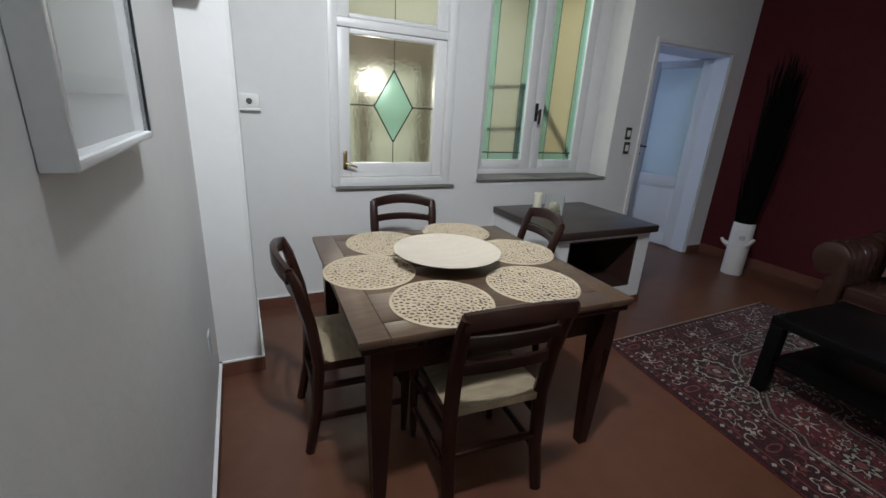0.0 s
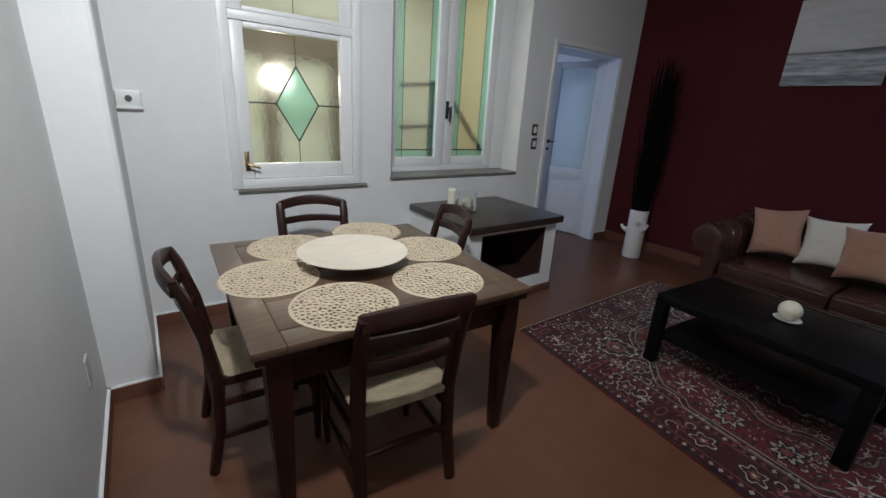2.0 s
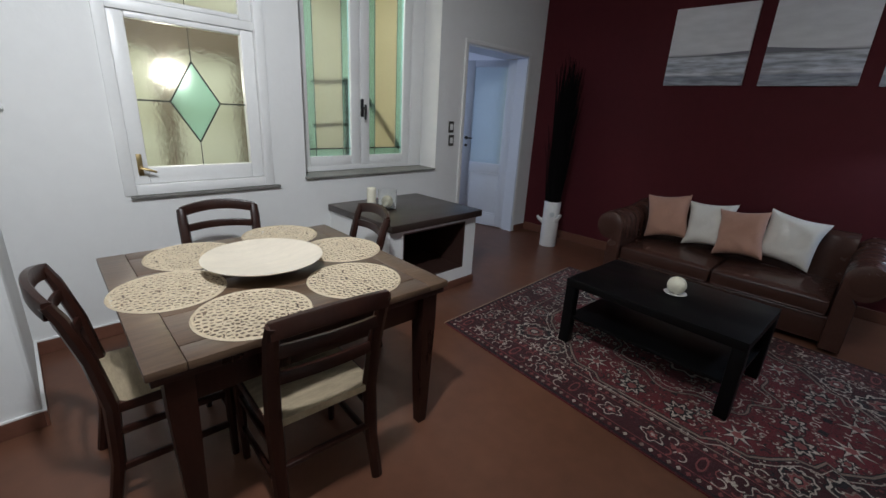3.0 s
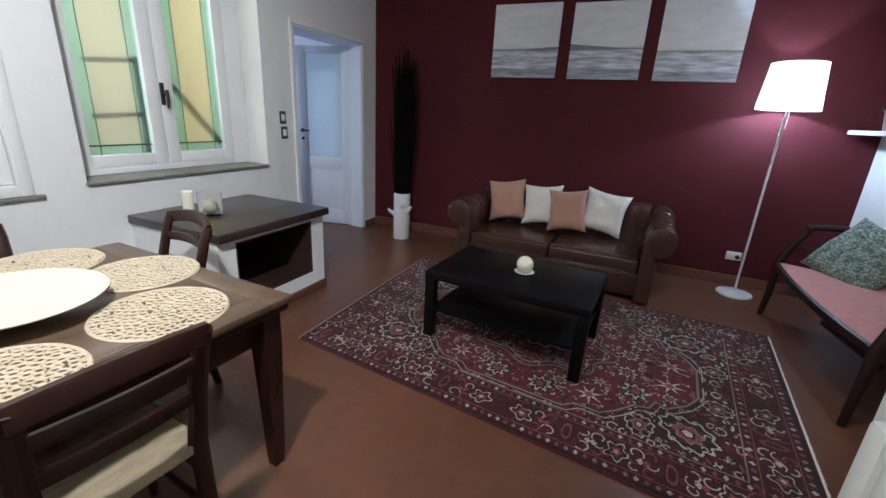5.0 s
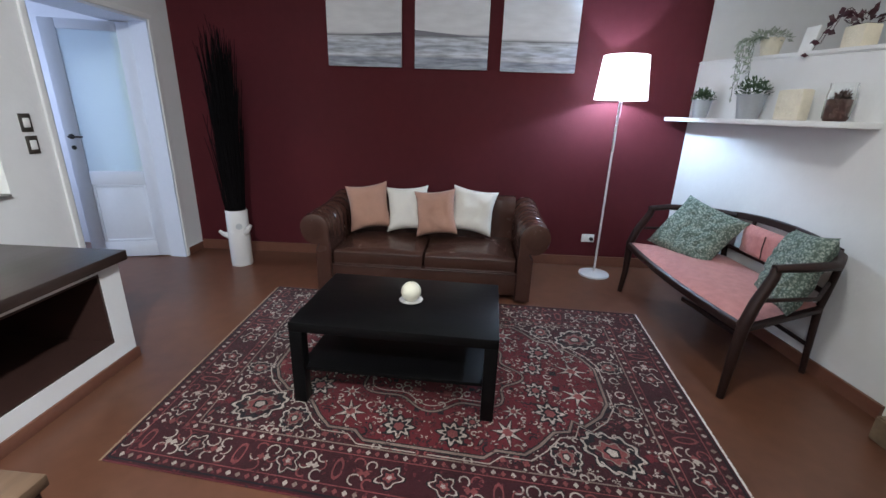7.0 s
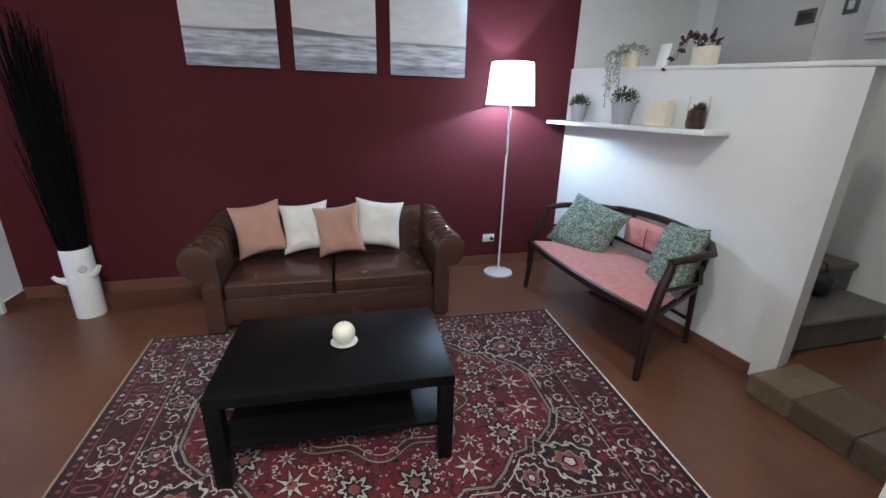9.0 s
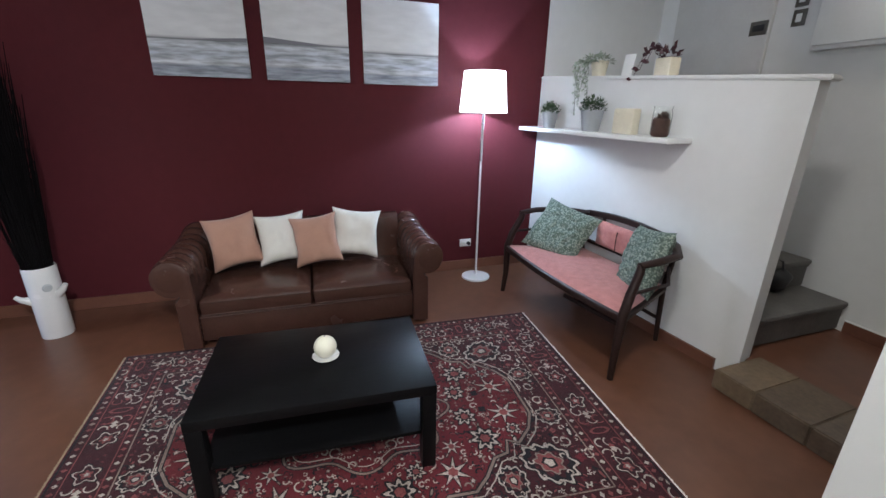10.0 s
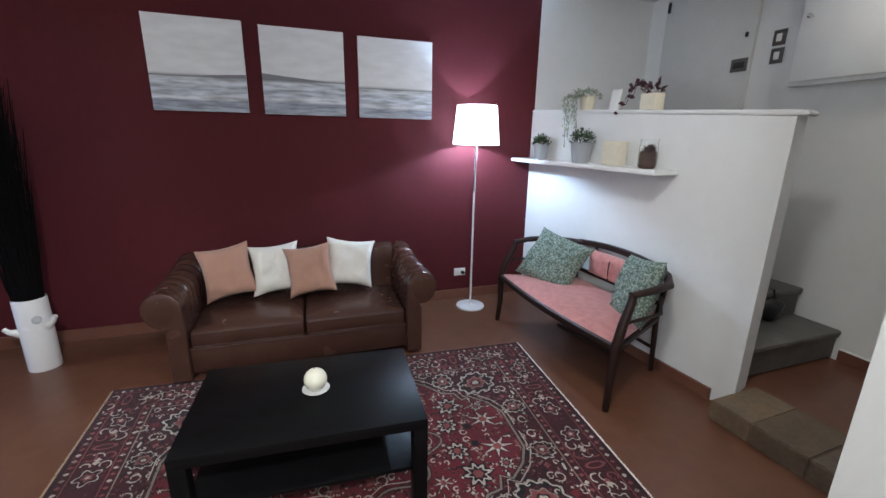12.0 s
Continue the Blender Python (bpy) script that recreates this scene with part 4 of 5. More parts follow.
pm = thing("placemat", "round openwork placemat of woven natural paper cord", "placemat", pose(-4.45, -1.775, 0.783), "placemats on the table")
part("weave", placemat_mesh(False), M_MAT, pm)
part("rim", placemat_mesh(True), M_MAT, pm)
for x, y, r in ((-3.985, -1.735, 40), (-4.63, -1.38, 80), (-3.80, -1.33, 130), (-4.44, -1.0, 200), (-3.95, -0.905, 250)):
    copy_thing(pm, pose(x, y, 0.783, 0, 0, r))
solid("fruit_bowl", lathe([(0, 0.002), (0.09, 0.0), (0.13, 0.012), (0.215, 0.045), (0.255, 0.056), (0.262, 0.062), (0.252, 0.061), (0.21, 0.047), (0.12, 0.026), (0, 0.02)], 64), M_BOWL,
      "wide shallow pale wooden bowl on the table", "bowl", m=pose(-4.24, -1.375, 0.790))

# masonry console under the window
cs = thing("console_cabinet", "white masonry console with a dark open niche and thick plank top", "cabinet")
CX0, CX1, CY0, PIL, NB = -3.09, -2.095, -0.85, 0.135, 0.175
for nm, b in (("pillar", (CX0, CY0, 0.0, CX0 + PIL, 0.0, 0.645)), ("pillar", (CX1 - PIL, CY0, 0.0, CX1, 0.0, 0.645)), ("lintel", (CX0 + PIL, CY0, 0.61, CX1 - PIL, 0.0, 0.645)), ("base", (CX0 + PIL, CY0, 0.0, CX1 - PIL, 0.0, NB))):
    part(nm, box(*b), M_WHITE, cs, "white plastered masonry", smooth=False)
NX0, NX1 = CX0 + PIL, CX1 - PIL
for nm, b in (("niche_back", (NX0, -0.03, NB, NX1, -0.01, 0.61)), ("niche_side", (NX0, CY0 + 0.005, NB, NX0 + 0.015, -0.03, 0.61)), ("niche_side", (NX1 - 0.015, CY0 + 0.005, NB, NX1, -0.03, 0.61)),
              ("niche_roof", (NX0 + 0.015, CY0 + 0.005, 0.595, NX1 - 0.015, -0.03, 0.61)), ("niche_floor", (NX0 + 0.015, CY0 + 0.005, NB, NX1 - 0.015, -0.03, NB + 0.015))):
    part(nm, box(*b), M_NICHE, cs, "dark brown lining of the niche", smooth=False)
part("top", box(CX0 - 0.02, CY0 - 0.055, 0.645, CX1 + 0.02, -0.002, 0.705, 0.008), M_SLAB, cs, "thick dark plank top")
part("plinth", boxes([(CX0, CY0 - 0.012, 0, CX1 + 0.012, CY0, 0.07), (CX1, CY0, 0, CX1 + 0.012, -0.015, 0.07)], 0.002), M_BASE, cs, "red-brown skirting at its foot")
jar = thing("candle_jar", "clear glass jar standing on the console", "jar", pose(-2.765, -0.40, 0.705))
part("glass", lathe([(0, 0.0), (0.075, 0.0), (0.08, 0.01), (0.08, 0.16), (0.077, 0.16), (0.077, 0.012), (0, 0.01)], 32), G_CLEAR, jar)
solid("pillar_candle", lathe([(0, 0), (0.036, 0), (0.038, 0.004), (0.038, 0.165), (0.034, 0.17), (0.01, 0.166), (0, 0.166)], 28), M_WAX, "ivory pillar candle on the console", "candle", m=pose(-2.86, -0.30, 0.705))
bm = bmesh.new()
bmesh.ops.create_uvsphere(bm, u_segments=24, v_segments=14, radius=0.05)
solid("ball_candle", bm, M_WAX, "small round ivory candle in a glass jar", "candle", m=pose(-2.765, -0.40, 0.767))

# ---- living corner ----
# carpet: a slightly crooked quadrilateral, its figures woven symmetrically about both axes
A, B, C, D = Vector((-2.90, -1.30, 0)), Vector((-0.96, -1.27, 0)), Vector((-1.16, -4.29, 0)), Vector((-3.24, -4.10, 0))
RUG_X, RUG_Y, PILE = 1.0, 1.475, 0.0095


def on_rug(x, y, lift=0.0):
    """A place on the carpet from metres across and along, counted from its middle."""
    u, v = (x / RUG_X + 1) / 2, (y / RUG_Y + 1) / 2
    p = A.lerp(B, u).lerp(D.lerp(C, u), v)
    p.z = PILE + lift
    return p


def lobed(x, y, r, lobes, depth, turn=0.0, squash=1.0, sharp=False, n=None):
    n = n or max(12, lobes * (2 if sharp else 5))
    out = []
    for k in range(n):
        a = 2 * math.pi * k / n
        w = r * (1 + depth * (1 if k % 2 == 0 else -1)) if sharp else r * (1 + depth * math.cos(lobes * a))
        w *= 1 + 0.22 * noise.noise(Vector((x * 9 + 1.7 * math.cos(a), y * 9 + 1.7 * math.sin(a), 0.3)))
        dx, dy = w * math.cos(a), w * math.sin(a) * squash
        out.append((x + dx * math.cos(turn) - dy * math.sin(turn), y + dx * math.sin(turn) + dy * math.cos(turn)))
    return out


class Weave:
    """Collects figures in one quarter of the carpet and repeats them in the other three."""

    def __init__(self):
        self.bm = bmesh.new()
        self.level = 0

    def fan(self, centre, pts, slot):
        self.level += 1
        lift = 0.0004 + 0.000004 * self.level
        sides = (1, -1) if centre != (0, 0) else (1,)
        for sx in sides:
            for sy in sides:
                c = self.bm.verts.new(on_rug(sx * centre[0], sy * centre[1], lift))
                ring = [self.bm.verts.new(on_rug(sx * x, sy * y, lift)) for x, y in pts]
                for k in range(len(ring)):
                    q = (c, ring[k], ring[(k + 1) % len(ring)])
                    self.bm.faces.new(q if sx * sy < 0 else q[::-1]).material_index = slot

    def figure(self, x, y, r, lobes, depth, slot, turn=0.0, squash=1.0, sharp=False):
        self.fan((x, y), lobed(x, y, r, lobes, depth, turn, squash, sharp), slot)

    def stroke(self, pts, width, slot, shut=False):
        self.level += 1
        lift = 0.0004 + 0.000004 * self.level
        pts = [Vector((x, y)) for x, y in pts]
        n = len(pts)
        left, right = [], []
        for k, q in enumerate(pts):
            a, b = (pts[k - 1], pts[(k + 1) % n]) if shut else (pts[max(0, k - 1)], pts[min(n - 1, k + 1)])
            d = (b - a).normalized()
            side = Vector((-d.y, d.x)) * width / 2
            left.append(q + side)
            right.append(q - side)
        for sx in (1, -1):
            for sy in (1, -1):
                l = [self.bm.verts.new(on_rug(sx * v.x, sy * v.y, lift)) for v in left]
                r = [self.bm.verts.new(on_rug(sx * v.x, sy * v.y, lift)) for v in right]
                for k in range(n if shut else n - 1):
                    j = (k + 1) % n
                    self.bm.faces.new((l[k], l[j], r[j], r[k])).material_index = slot

    def curl(self, x, y, r, start, sweep, width, slot):
        pts = []
        width = min(width, r * 0.5)
        for k in range(9):
            u = k / 8
            a, w = start + sweep * u, r * (1 - 0.45 * u)
            pts.append((x + w * math.cos(a), y + w * math.sin(a)))
        self.stroke(pts, width, slot)

    def rosette(self, x, y, r, rnd, outer=3, inner=4):
        turn = rnd.random() * 3
        self.figure(x, y, r * 1.22, 8, 0.18, 2, turn)
        self.figure(x, y, r * 0.95, 8, 0.30, outer, turn)
        self.figure(x, y, r * 0.68, 8, 0.22, 2, turn)
        self.figure(x, y, r * 0.42, 6, 0.10, inner, turn)

    def star(self, x, y, r, rnd):
        turn = rnd.random() * 3
        self.figure(x, y, r * 1.05, 7, 0.46, 2, turn, 0.9, True)
        self.figure(x, y, r * 0.88, 7, 0.56, 3, turn, 0.9, True)
        self.figure(x, y, r * 0.36, 6, 0.1, 4, turn)

    def palmette(self, x, y, r, turn, rnd):
        for size, lobes, depth, slot in ((1.16, 11, 0.10, 2), (1.08, 11, 0.10, 3), (0.96, 11, 0.08, 2), (0.74, 9, 0.12, 1), (0.58, 7, 0.16, 5), (0.50, 7, 0.16, 4), (0.30, 5, 0.12, 2), (0.20, 5, 0.1, 3)):
            self.figure(x, y, r * size, lobes, depth, slot, turn, 0.78)
        for k in range(7):
            a = turn + 0.9 * k
            self.curl(x + r * 0.86 * math.cos(a), y + r * 0.68 * math.sin(a), r * 0.13, a, 4.0, 0.008, 3)


def clear(x, y, r, taken):
    return all((x - a) ** 2 + (y - b) ** 2 > (r + q) ** 2 for a, b, q in taken)


def weave_pattern():
    w, rnd = Weave(), random.Random(17)
    bx, by = RUG_X - 0.30, RUG_Y - 0.30
    # border ground and dark corner pieces round a bracketed red field
    w.fan((RUG_X - 0.15, 0.7), [(bx, 0), (RUG_X - 0.004, 0), (RUG_X - 0.004, RUG_Y - 0.004), (bx, by)], 1)
    w.fan((0.4, RUG_Y - 0.15), [(0, by), (bx, by), (RUG_X - 0.004, RUG_Y - 0.004), (0, RUG_Y - 0.004)], 1)
    edge = [(0.0, 0.99), (0.16, 0.99), (0.27, 0.93), (0.36, 0.83), (0.33, 0.77), (0.41, 0.74), (0.43, 0.66), (0.53, 0.58), (0.60, 0.50), (0.60, 0.36), (0.655, 0.30), (0.655, 0.0)]
    rim = [(0.0, by), (0.16, by), (0.30, by), (0.50, by), (bx, by), (bx, 1.0), (bx, 0.80), (bx, 0.62), (bx, 0.52), (bx, 0.37), (bx, 0.30), (bx, 0.0)]
    for a, b, c, d in zip(edge, edge[1:], rim[1:], rim):
        mid = ((a[0] + b[0] + c[0] + d[0]) / 4, (a[1] + b[1] + c[1] + d[1]) / 4)
        w.fan(mid, [a, b, c, d], 1)
    # central medallion
    for r, slot in ((0.12, 2), (0.108, 3), (0.092, 1), (0.05, 4), (0.025, 2)):
        w.fan((0, 0), lobed(0, 0, r, 8, 0.14, 0.39, 1.3), slot)
    taken = [(0.0, 0.0, 0.12)]
    for x, y, r, t in ((0.51, 0.93, 0.135, 0.9), (0.575, 0.70, 0.085, 0.2), (0.20, 1.085, 0.075, 1.5)):
        w.palmette(x, y, r, t, rnd)
        taken.append((x, y, r * 1.1))
    # field flowers
    for x, y, r, kind in ((0.12, 0.84, 0.070, 0), (0.29, 0.66, 0.068, 1), (0.47, 0.42, 0.070, 0), (0.11, 0.60, 0.055, 1), (0.53, 0.14, 0.066, 1), (0.31, 0.46, 0.045, 0), (0.43, 0.24, 0.040, 1), (0.25, 0.84, 0.035, 1)):
        (w.star if kind == 0 else w.rosette)(x, y, r, rnd)
        taken.append((x, y, r * 1.2))
    inside = lambda x, y: x < 0.63 and y < 0.95 and (x / 0.62) ** 2.2 + (y / 1.0) ** 2.2 < 0.98
    for _ in range(2600):
        x, y = rnd.random() * 0.69, rnd.random() * by
        r = rnd.choice((0.034, 0.024, 0.017, 0.012, 0.009))
        if x < r * 1.3 or y < r * 1.3 or not clear(x, y, r * 0.78, taken):
            continue
        taken.append((x, y, r * 0.78))
        pick, turn = rnd.random(), rnd.random() * 6.283
        if pick < 0.36:
            w.curl(x, y, r, turn, 3.0 + 2.5 * rnd.random(), 0.0085, 3)
            if r > 0.02:
                w.curl(x, y, r * 0.9, turn + 3.3, 2.4, 0.007, rnd.choice((3, 5)))
        elif pick < 0.52:
            w.figure(x, y, r, 2, 0.25, 2, turn, 0.55)
            w.figure(x, y, r * 0.62, 2, 0.25, rnd.choice((3, 4, 4, 5)), turn, 0.5)
        elif pick < 0.64:
            w.figure(x, y, r * 0.9, 5, 0.35, 2, turn)
            w.figure(x, y, r * 0.6, 5, 0.4, rnd.choice((3, 4)), turn)
        elif pick < 0.84:
            w.curl(x, y, r, turn, 3.2, 0.010, rnd.choice((2, 2, 4, 5)))
        else:
            w.figure(x, y, r * 0.7, 4, 0.2, rnd.choice((4, 0, 2)), turn)
    # outlines of the field and of the medallion lie over the small figures
    w.stroke(edge, 0.028, 2)
    w.stroke(edge, 0.015, 5)
    w.stroke([(x + 0.03, y + 0.028) for x, y in edge], 0.007, 3)
    for r, width, slot in ((0.36, 0.022, 2), (0.36, 0.012, 5), (0.32, 0.006, 3)):
        w.stroke([(r * (1 + 0.10 * math.cos(8 * a)) * math.cos(a), 1.35 * r * (1 + 0.10 * math.cos(8 * a)) * math.sin(a)) for a in [math.pi / 2 * k / 24 for k in range(25)]], width, slot)
    # border: large outlined flowers joined by forked sprays, with guard stripes
    def band(run, at, turn0):
        n = max(2, round(run / 0.235))
        for k in range(n):
            d = (k + 0.5) * run / n
            x, y = at(d, 0.158)
            if k % 2 == 0:
                t = turn0 + 6 * rnd.random()
                for size, slot in ((0.068, 2), (0.060, 3), (0.051, 1), (0.036, 2), (0.028, 4), (0.012, 3)):
                    w.figure(x, y, size, 5, 0.26, slot, t, 0.85)
            else:
                w.figure(x, y, 0.052, 2, 0.25, 4, turn0, 0.6)
                w.figure(x, y, 0.036, 2, 0.25, 1, turn0, 0.6)
            for side in (-1, 1):
                for off, width, sweep in ((0.050, 0.009, 3.4), (-0.045, 0.008, 4.6), (0.0, 0.007, 2.6)):
                    if d + side * 0.088 < 0.05:
                        continue
                    px, py = at(d + side * 0.088, 0.158 + off * (1 if k % 2 else -1))
                    w.curl(px, py, 0.026 + 0.014 * rnd.random(), turn0 + 6 * rnd.random(), sweep * side, width, 3 if rnd.random() < 0.7 else 4)
                if d + side * 0.11 < 0.03:
                    continue
                px, py = at(d + side * 0.11, 0.158)
                w.figure(px, py, 0.016, 4, 0.25, rnd.choice((3, 4)), turn0)
        m = int(run / 0.046)
        for k in range(m):
            for e in (0.045, 0.272):
                px, py = at((k + 0.5) * run / m, e)
                w.figure(px, py, 0.013, 4, 0.15, (3, 4, 5)[k % 3] if e < 0.1 else (4, 3)[k % 2], turn0, 0.8)

    band(RUG_Y, lambda d, e: (RUG_X - e, d), 0.0)
    band(RUG_X - 0.27, lambda d, e: (d, RUG_Y - e), 1.57)
    for e, width, slot in ((0.30, 0.008, 5), (0.248, 0.006, 4), (0.072, 0.006, 4), (0.018, 0.010, 2)):
        w.stroke([(RUG_X - e, 0), (RUG_X - e, RUG_Y - e)], width, slot)
        w.stroke([(0, RUG_Y - e), (RUG_X - e, RUG_Y - e)], width, slot)
    return w.bm


bm = bmesh.new()
NX, NY = 12, 18
g = {}
for i in range(NX + 1):
    for j in range(NY + 1):
        g[i, j] = bm.verts.new(on_rug((2 * i / NX - 1) * RUG_X, (2 * j / NY - 1) * RUG_Y))
for i in range(NX):
    for j in range(NY):
        bm.faces.new((g[i, j], g[i, j + 1], g[i + 1, j + 1], g[i + 1, j]))
rim = [e for e in bm.edges if e.is_boundary]
ext = bmesh.ops.extrude_edge_only(bm, edges=rim)
for e in ext["geom"]:
    if isinstance(e, bmesh.types.BMVert):
        e.co.z = 0.0005
rug = thing("rug", "large red knotted wool carpet with cream and navy flowers", "rug")
part("carpet", bm, M_RUG, rug)
pattern = part("woven_pattern", weave_pattern(), M_RUG, rug, "cream, rose and black flowers on red and dark maroon wool", smooth=False)
for m in (RUG_DARK, RUG_BLACK, RUG_CREAM, RUG_ROSE, RUG_TAN):
    pattern.data.materials.append(m)
for s, (p, q) in enumerate(((A, B), (D, C))):
    bm = bmesh.new()
    rnd = random.Random(s)
    out = Vector((0, 1, 0)) if s == 0 else Vector((0, -1, 0))
    n = 420
    for k in range(n):
        a = p.lerp(q, (k + 0.5) / n) + Vector((0, 0, 0.005))
        w = Vector((0.0026, 0, 0))
        tip = a + out * (0.012 + 0.006 * rnd.random()) + Vector((0.006 * (rnd.random() - 0.5), 0, -0.003))
        vs = [bm.verts.new(a - w), bm.verts.new(a + w), bm.verts.new(tip + w), bm.verts.new(tip - w)]
        up = [bm.verts.new(x.co + Vector((0, 0, 0.002))) for x in vs]
        bm.faces.new(up)
        for i in range(4):
            bm.faces.new((vs[i], vs[(i + 1) % 4], up[(i + 1) % 4], up[i]))
    part("fringe", bm, M_RUSH if s == 0 else M_WHITEC, rug, "short cream cotton fringe", smooth=False)

# coffee table
ct = thing("coffee_table", "low black-brown coffee table with a lower shelf", "table", pose(-2.135, -2.55, 0.011, 0, 0, -3.8))
CW, CL = 0.345, 0.535
part("tabletop", box(-CW, -CL, 0.425, CW, CL, 0.478, 0.004), M_BLACKWOOD, ct)
part("shelf", box(-CW + 0.03, -CL + 0.03, 0.185, CW - 0.03, CL - 0.03, 0.205, 0.002), M_BLACKWOOD, ct)
for sx in (1, -1):
    for sy in (1, -1):
        part("leg", box(sx * (CW - 0.035) - 0.034, sy * (CL - 0.035) - 0.034, 0, sx * (CW - 0.035) + 0.034, sy * (CL - 0.035) + 0.034, 0.425, 0.003), M_BLACKWOOD, ct)
CANDLE = (-2.125, -2.585)
solid("saucer", lathe([(0, 0.0), (0.04, 0.0), (0.066, 0.008), (0.068, 0.011), (0.04, 0.005), (0, 0.004)], 36), M_CERAMIC, "small white saucer on the coffee table", "saucer", m=pose(CANDLE[0], CANDLE[1], 0.490))
cb = thing("ball_candle", "round ivory candle on a white saucer on the coffee table", "candle", pose(CANDLE[0], CANDLE[1], 0.494))
bm = bmesh.new()
bmesh.ops.create_uvsphere(bm, u_segments=28, v_segments=18, radius=0.057, matrix=Matrix.Translation((0, 0, 0.056)))
part("wax", bm, M_WAX, cb)
part("wick", tube([(0, 0, 0.109), (0.002, 0, 0.122)], 0.002, 6), M_BLACK, cb)


# sofa, its back to the maroon wall: local x along the sofa, y towards its front
SCX, SCZ = 0.11, 0.578


def rolled_arm(s):
    """A padded arm with a scrolled outward roll: outline in xz, drawn out along y, rising to the back."""
    bm = bmesh.new()
    rings = []
    outline = [(-0.02, 0.03), (-0.02, 0.42), (-0.015, 0.50)]
    cx, cz, r = SCX, SCZ, 0.122
    outline += [(cx + r * math.cos(a), cz + r * math.sin(a)) for a in [math.radians(d) for d in range(185, -130, -15)]]
    outline += [(0.105, 0.40), (0.105, 0.03)]
    steps = [-0.43 + 0.88 * k / 60 for k in range(61)] + [0.468, 0.478]
    for k, y in enumerate(steps):
        sh = 1.0 if k < 61 else (0.985 if k == 61 else 0.9)
        flute = 0.018 * (abs(math.sin((y + 0.43) / 0.11 * math.pi)) ** 0.7 - 0.7) * (1 if y < 0.40 else 0)
        lift = 0.10 * max(0.0, (-y - 0.02) / 0.41) ** 1.6
        row = []
        for x, z in outline:
            xx = 0.06 + (x - 0.06) * sh
            zz = z if z < 0.3 else 0.3 + (z - 0.3) * (1 + lift * 1.4) * sh
            if z > 0.46:
                xx, zz = xx + flute * (x - cx) / r, zz + flute * (z - cz) / r
            row.append(bm.verts.new((s * (0.80 + xx), y, zz)))
        rings.append(row)
    for a, b in zip(rings, rings[1:]):
        for k in range(len(outline)):
            j = (k + 1) % len(outline)
            bm.faces.new((a[k], a[j], b[j], b[k]))
    bm.faces.new(rings[0])
    bm.faces.new(rings[-1][::-1])
    return bm


sofa = thing("sofa", "brown leather two-seat sofa with rolled tufted arms", "sofa", pose(-0.57, -2.56, 0, 0, 0, 88.5))
part("base", box(-0.82, -0.40, 0.05, 0.82, 0.43, 0.255, 0.02), M_LEATHER, sofa)
part("front_welt", tube([(-0.80, 0.435, 0.25), (0.80, 0.435, 0.25)], 0.008, 8), M_LEATHER, sofa)
for s in (1, -1):
    arm = part("arm", rolled_arm(s), M_LEATHER, sofa)
    bm = lathe([(0, 0.007), (0.06, 0.0065), (0.098, 0.003), (0.106, 0)], 28)
    sc = part("scroll_face", bm, M_LEATHER, arm)
    sc.matrix_local = Matrix.Translation((s * (0.80 + SCX), 0.474, SCZ - 0.012)) @ pose(0, 0, 0, -90)
    for k in range(5):
        y = -0.30 + 0.14 * k
        rise = 0.10 * max(0.0, (-y - 0.02) / 0.41) ** 1.6
        for deg in (65, 125):
            a = math.radians(deg)
            z = SCZ + 0.108 * math.sin(a)
            bm = bmesh.new()
            bmesh.ops.create_uvsphere(bm, u_segments=10, v_segments=6, radius=0.012, matrix=Matrix.Translation((s * (0.80 + SCX + 0.108 * math.cos(a)), y + (0.07 if deg > 90 else 0), 0.3 + (z - 0.3) * (1 + rise * 1.4))))
            part("button", bm, M_LEATHER, arm)
    part("foot", lathe([(0.022, 0), (0.03, 0.02), (0.028, 0.055)], 14, s * 0.8, 0.36), M_DARKWOOD, sofa)
    part("foot", lathe([(0.022, 0), (0.03, 0.02), (0.028, 0.055)], 14, s * 0.8, -0.34), M_DARKWOOD, sofa)
bm = bmesh.new()
nU, nV = 60, 12
prof = [(-0.20, 0.30), (-0.215, 0.45), (-0.225, 0.60), (-0.23, 0.68), (-0.245, 0.735), (-0.285, 0.765), (-0.34, 0.77), (-0.385, 0.745), (-0.41, 0.69), (-0.405, 0.62), (-0.40, 0.45), (-0.40, 0.06)]
rows = []
for i in range(nU + 1):
    u = i / nU * 2 - 1
    row = []
    for k, (y, z) in enumerate(prof):
        dent = 0.012 * math.cos(u * 6 * math.pi) * (1 if k in (1, 2, 3, 4) else 0.3)
        row.append(bm.verts.new((u * 0.80, y - dent, z)))
    rows.append(row)
for a, b in zip(rows, rows[1:]):
    for k in range(len(prof) - 1):
        bm.faces.new((a[k], a[k + 1], b[k + 1], b[k]))
bm.faces.new(rows[0])
bm.faces.new(rows[-1][::-1])
part("backrest", bm, M_LEATHER, sofa)
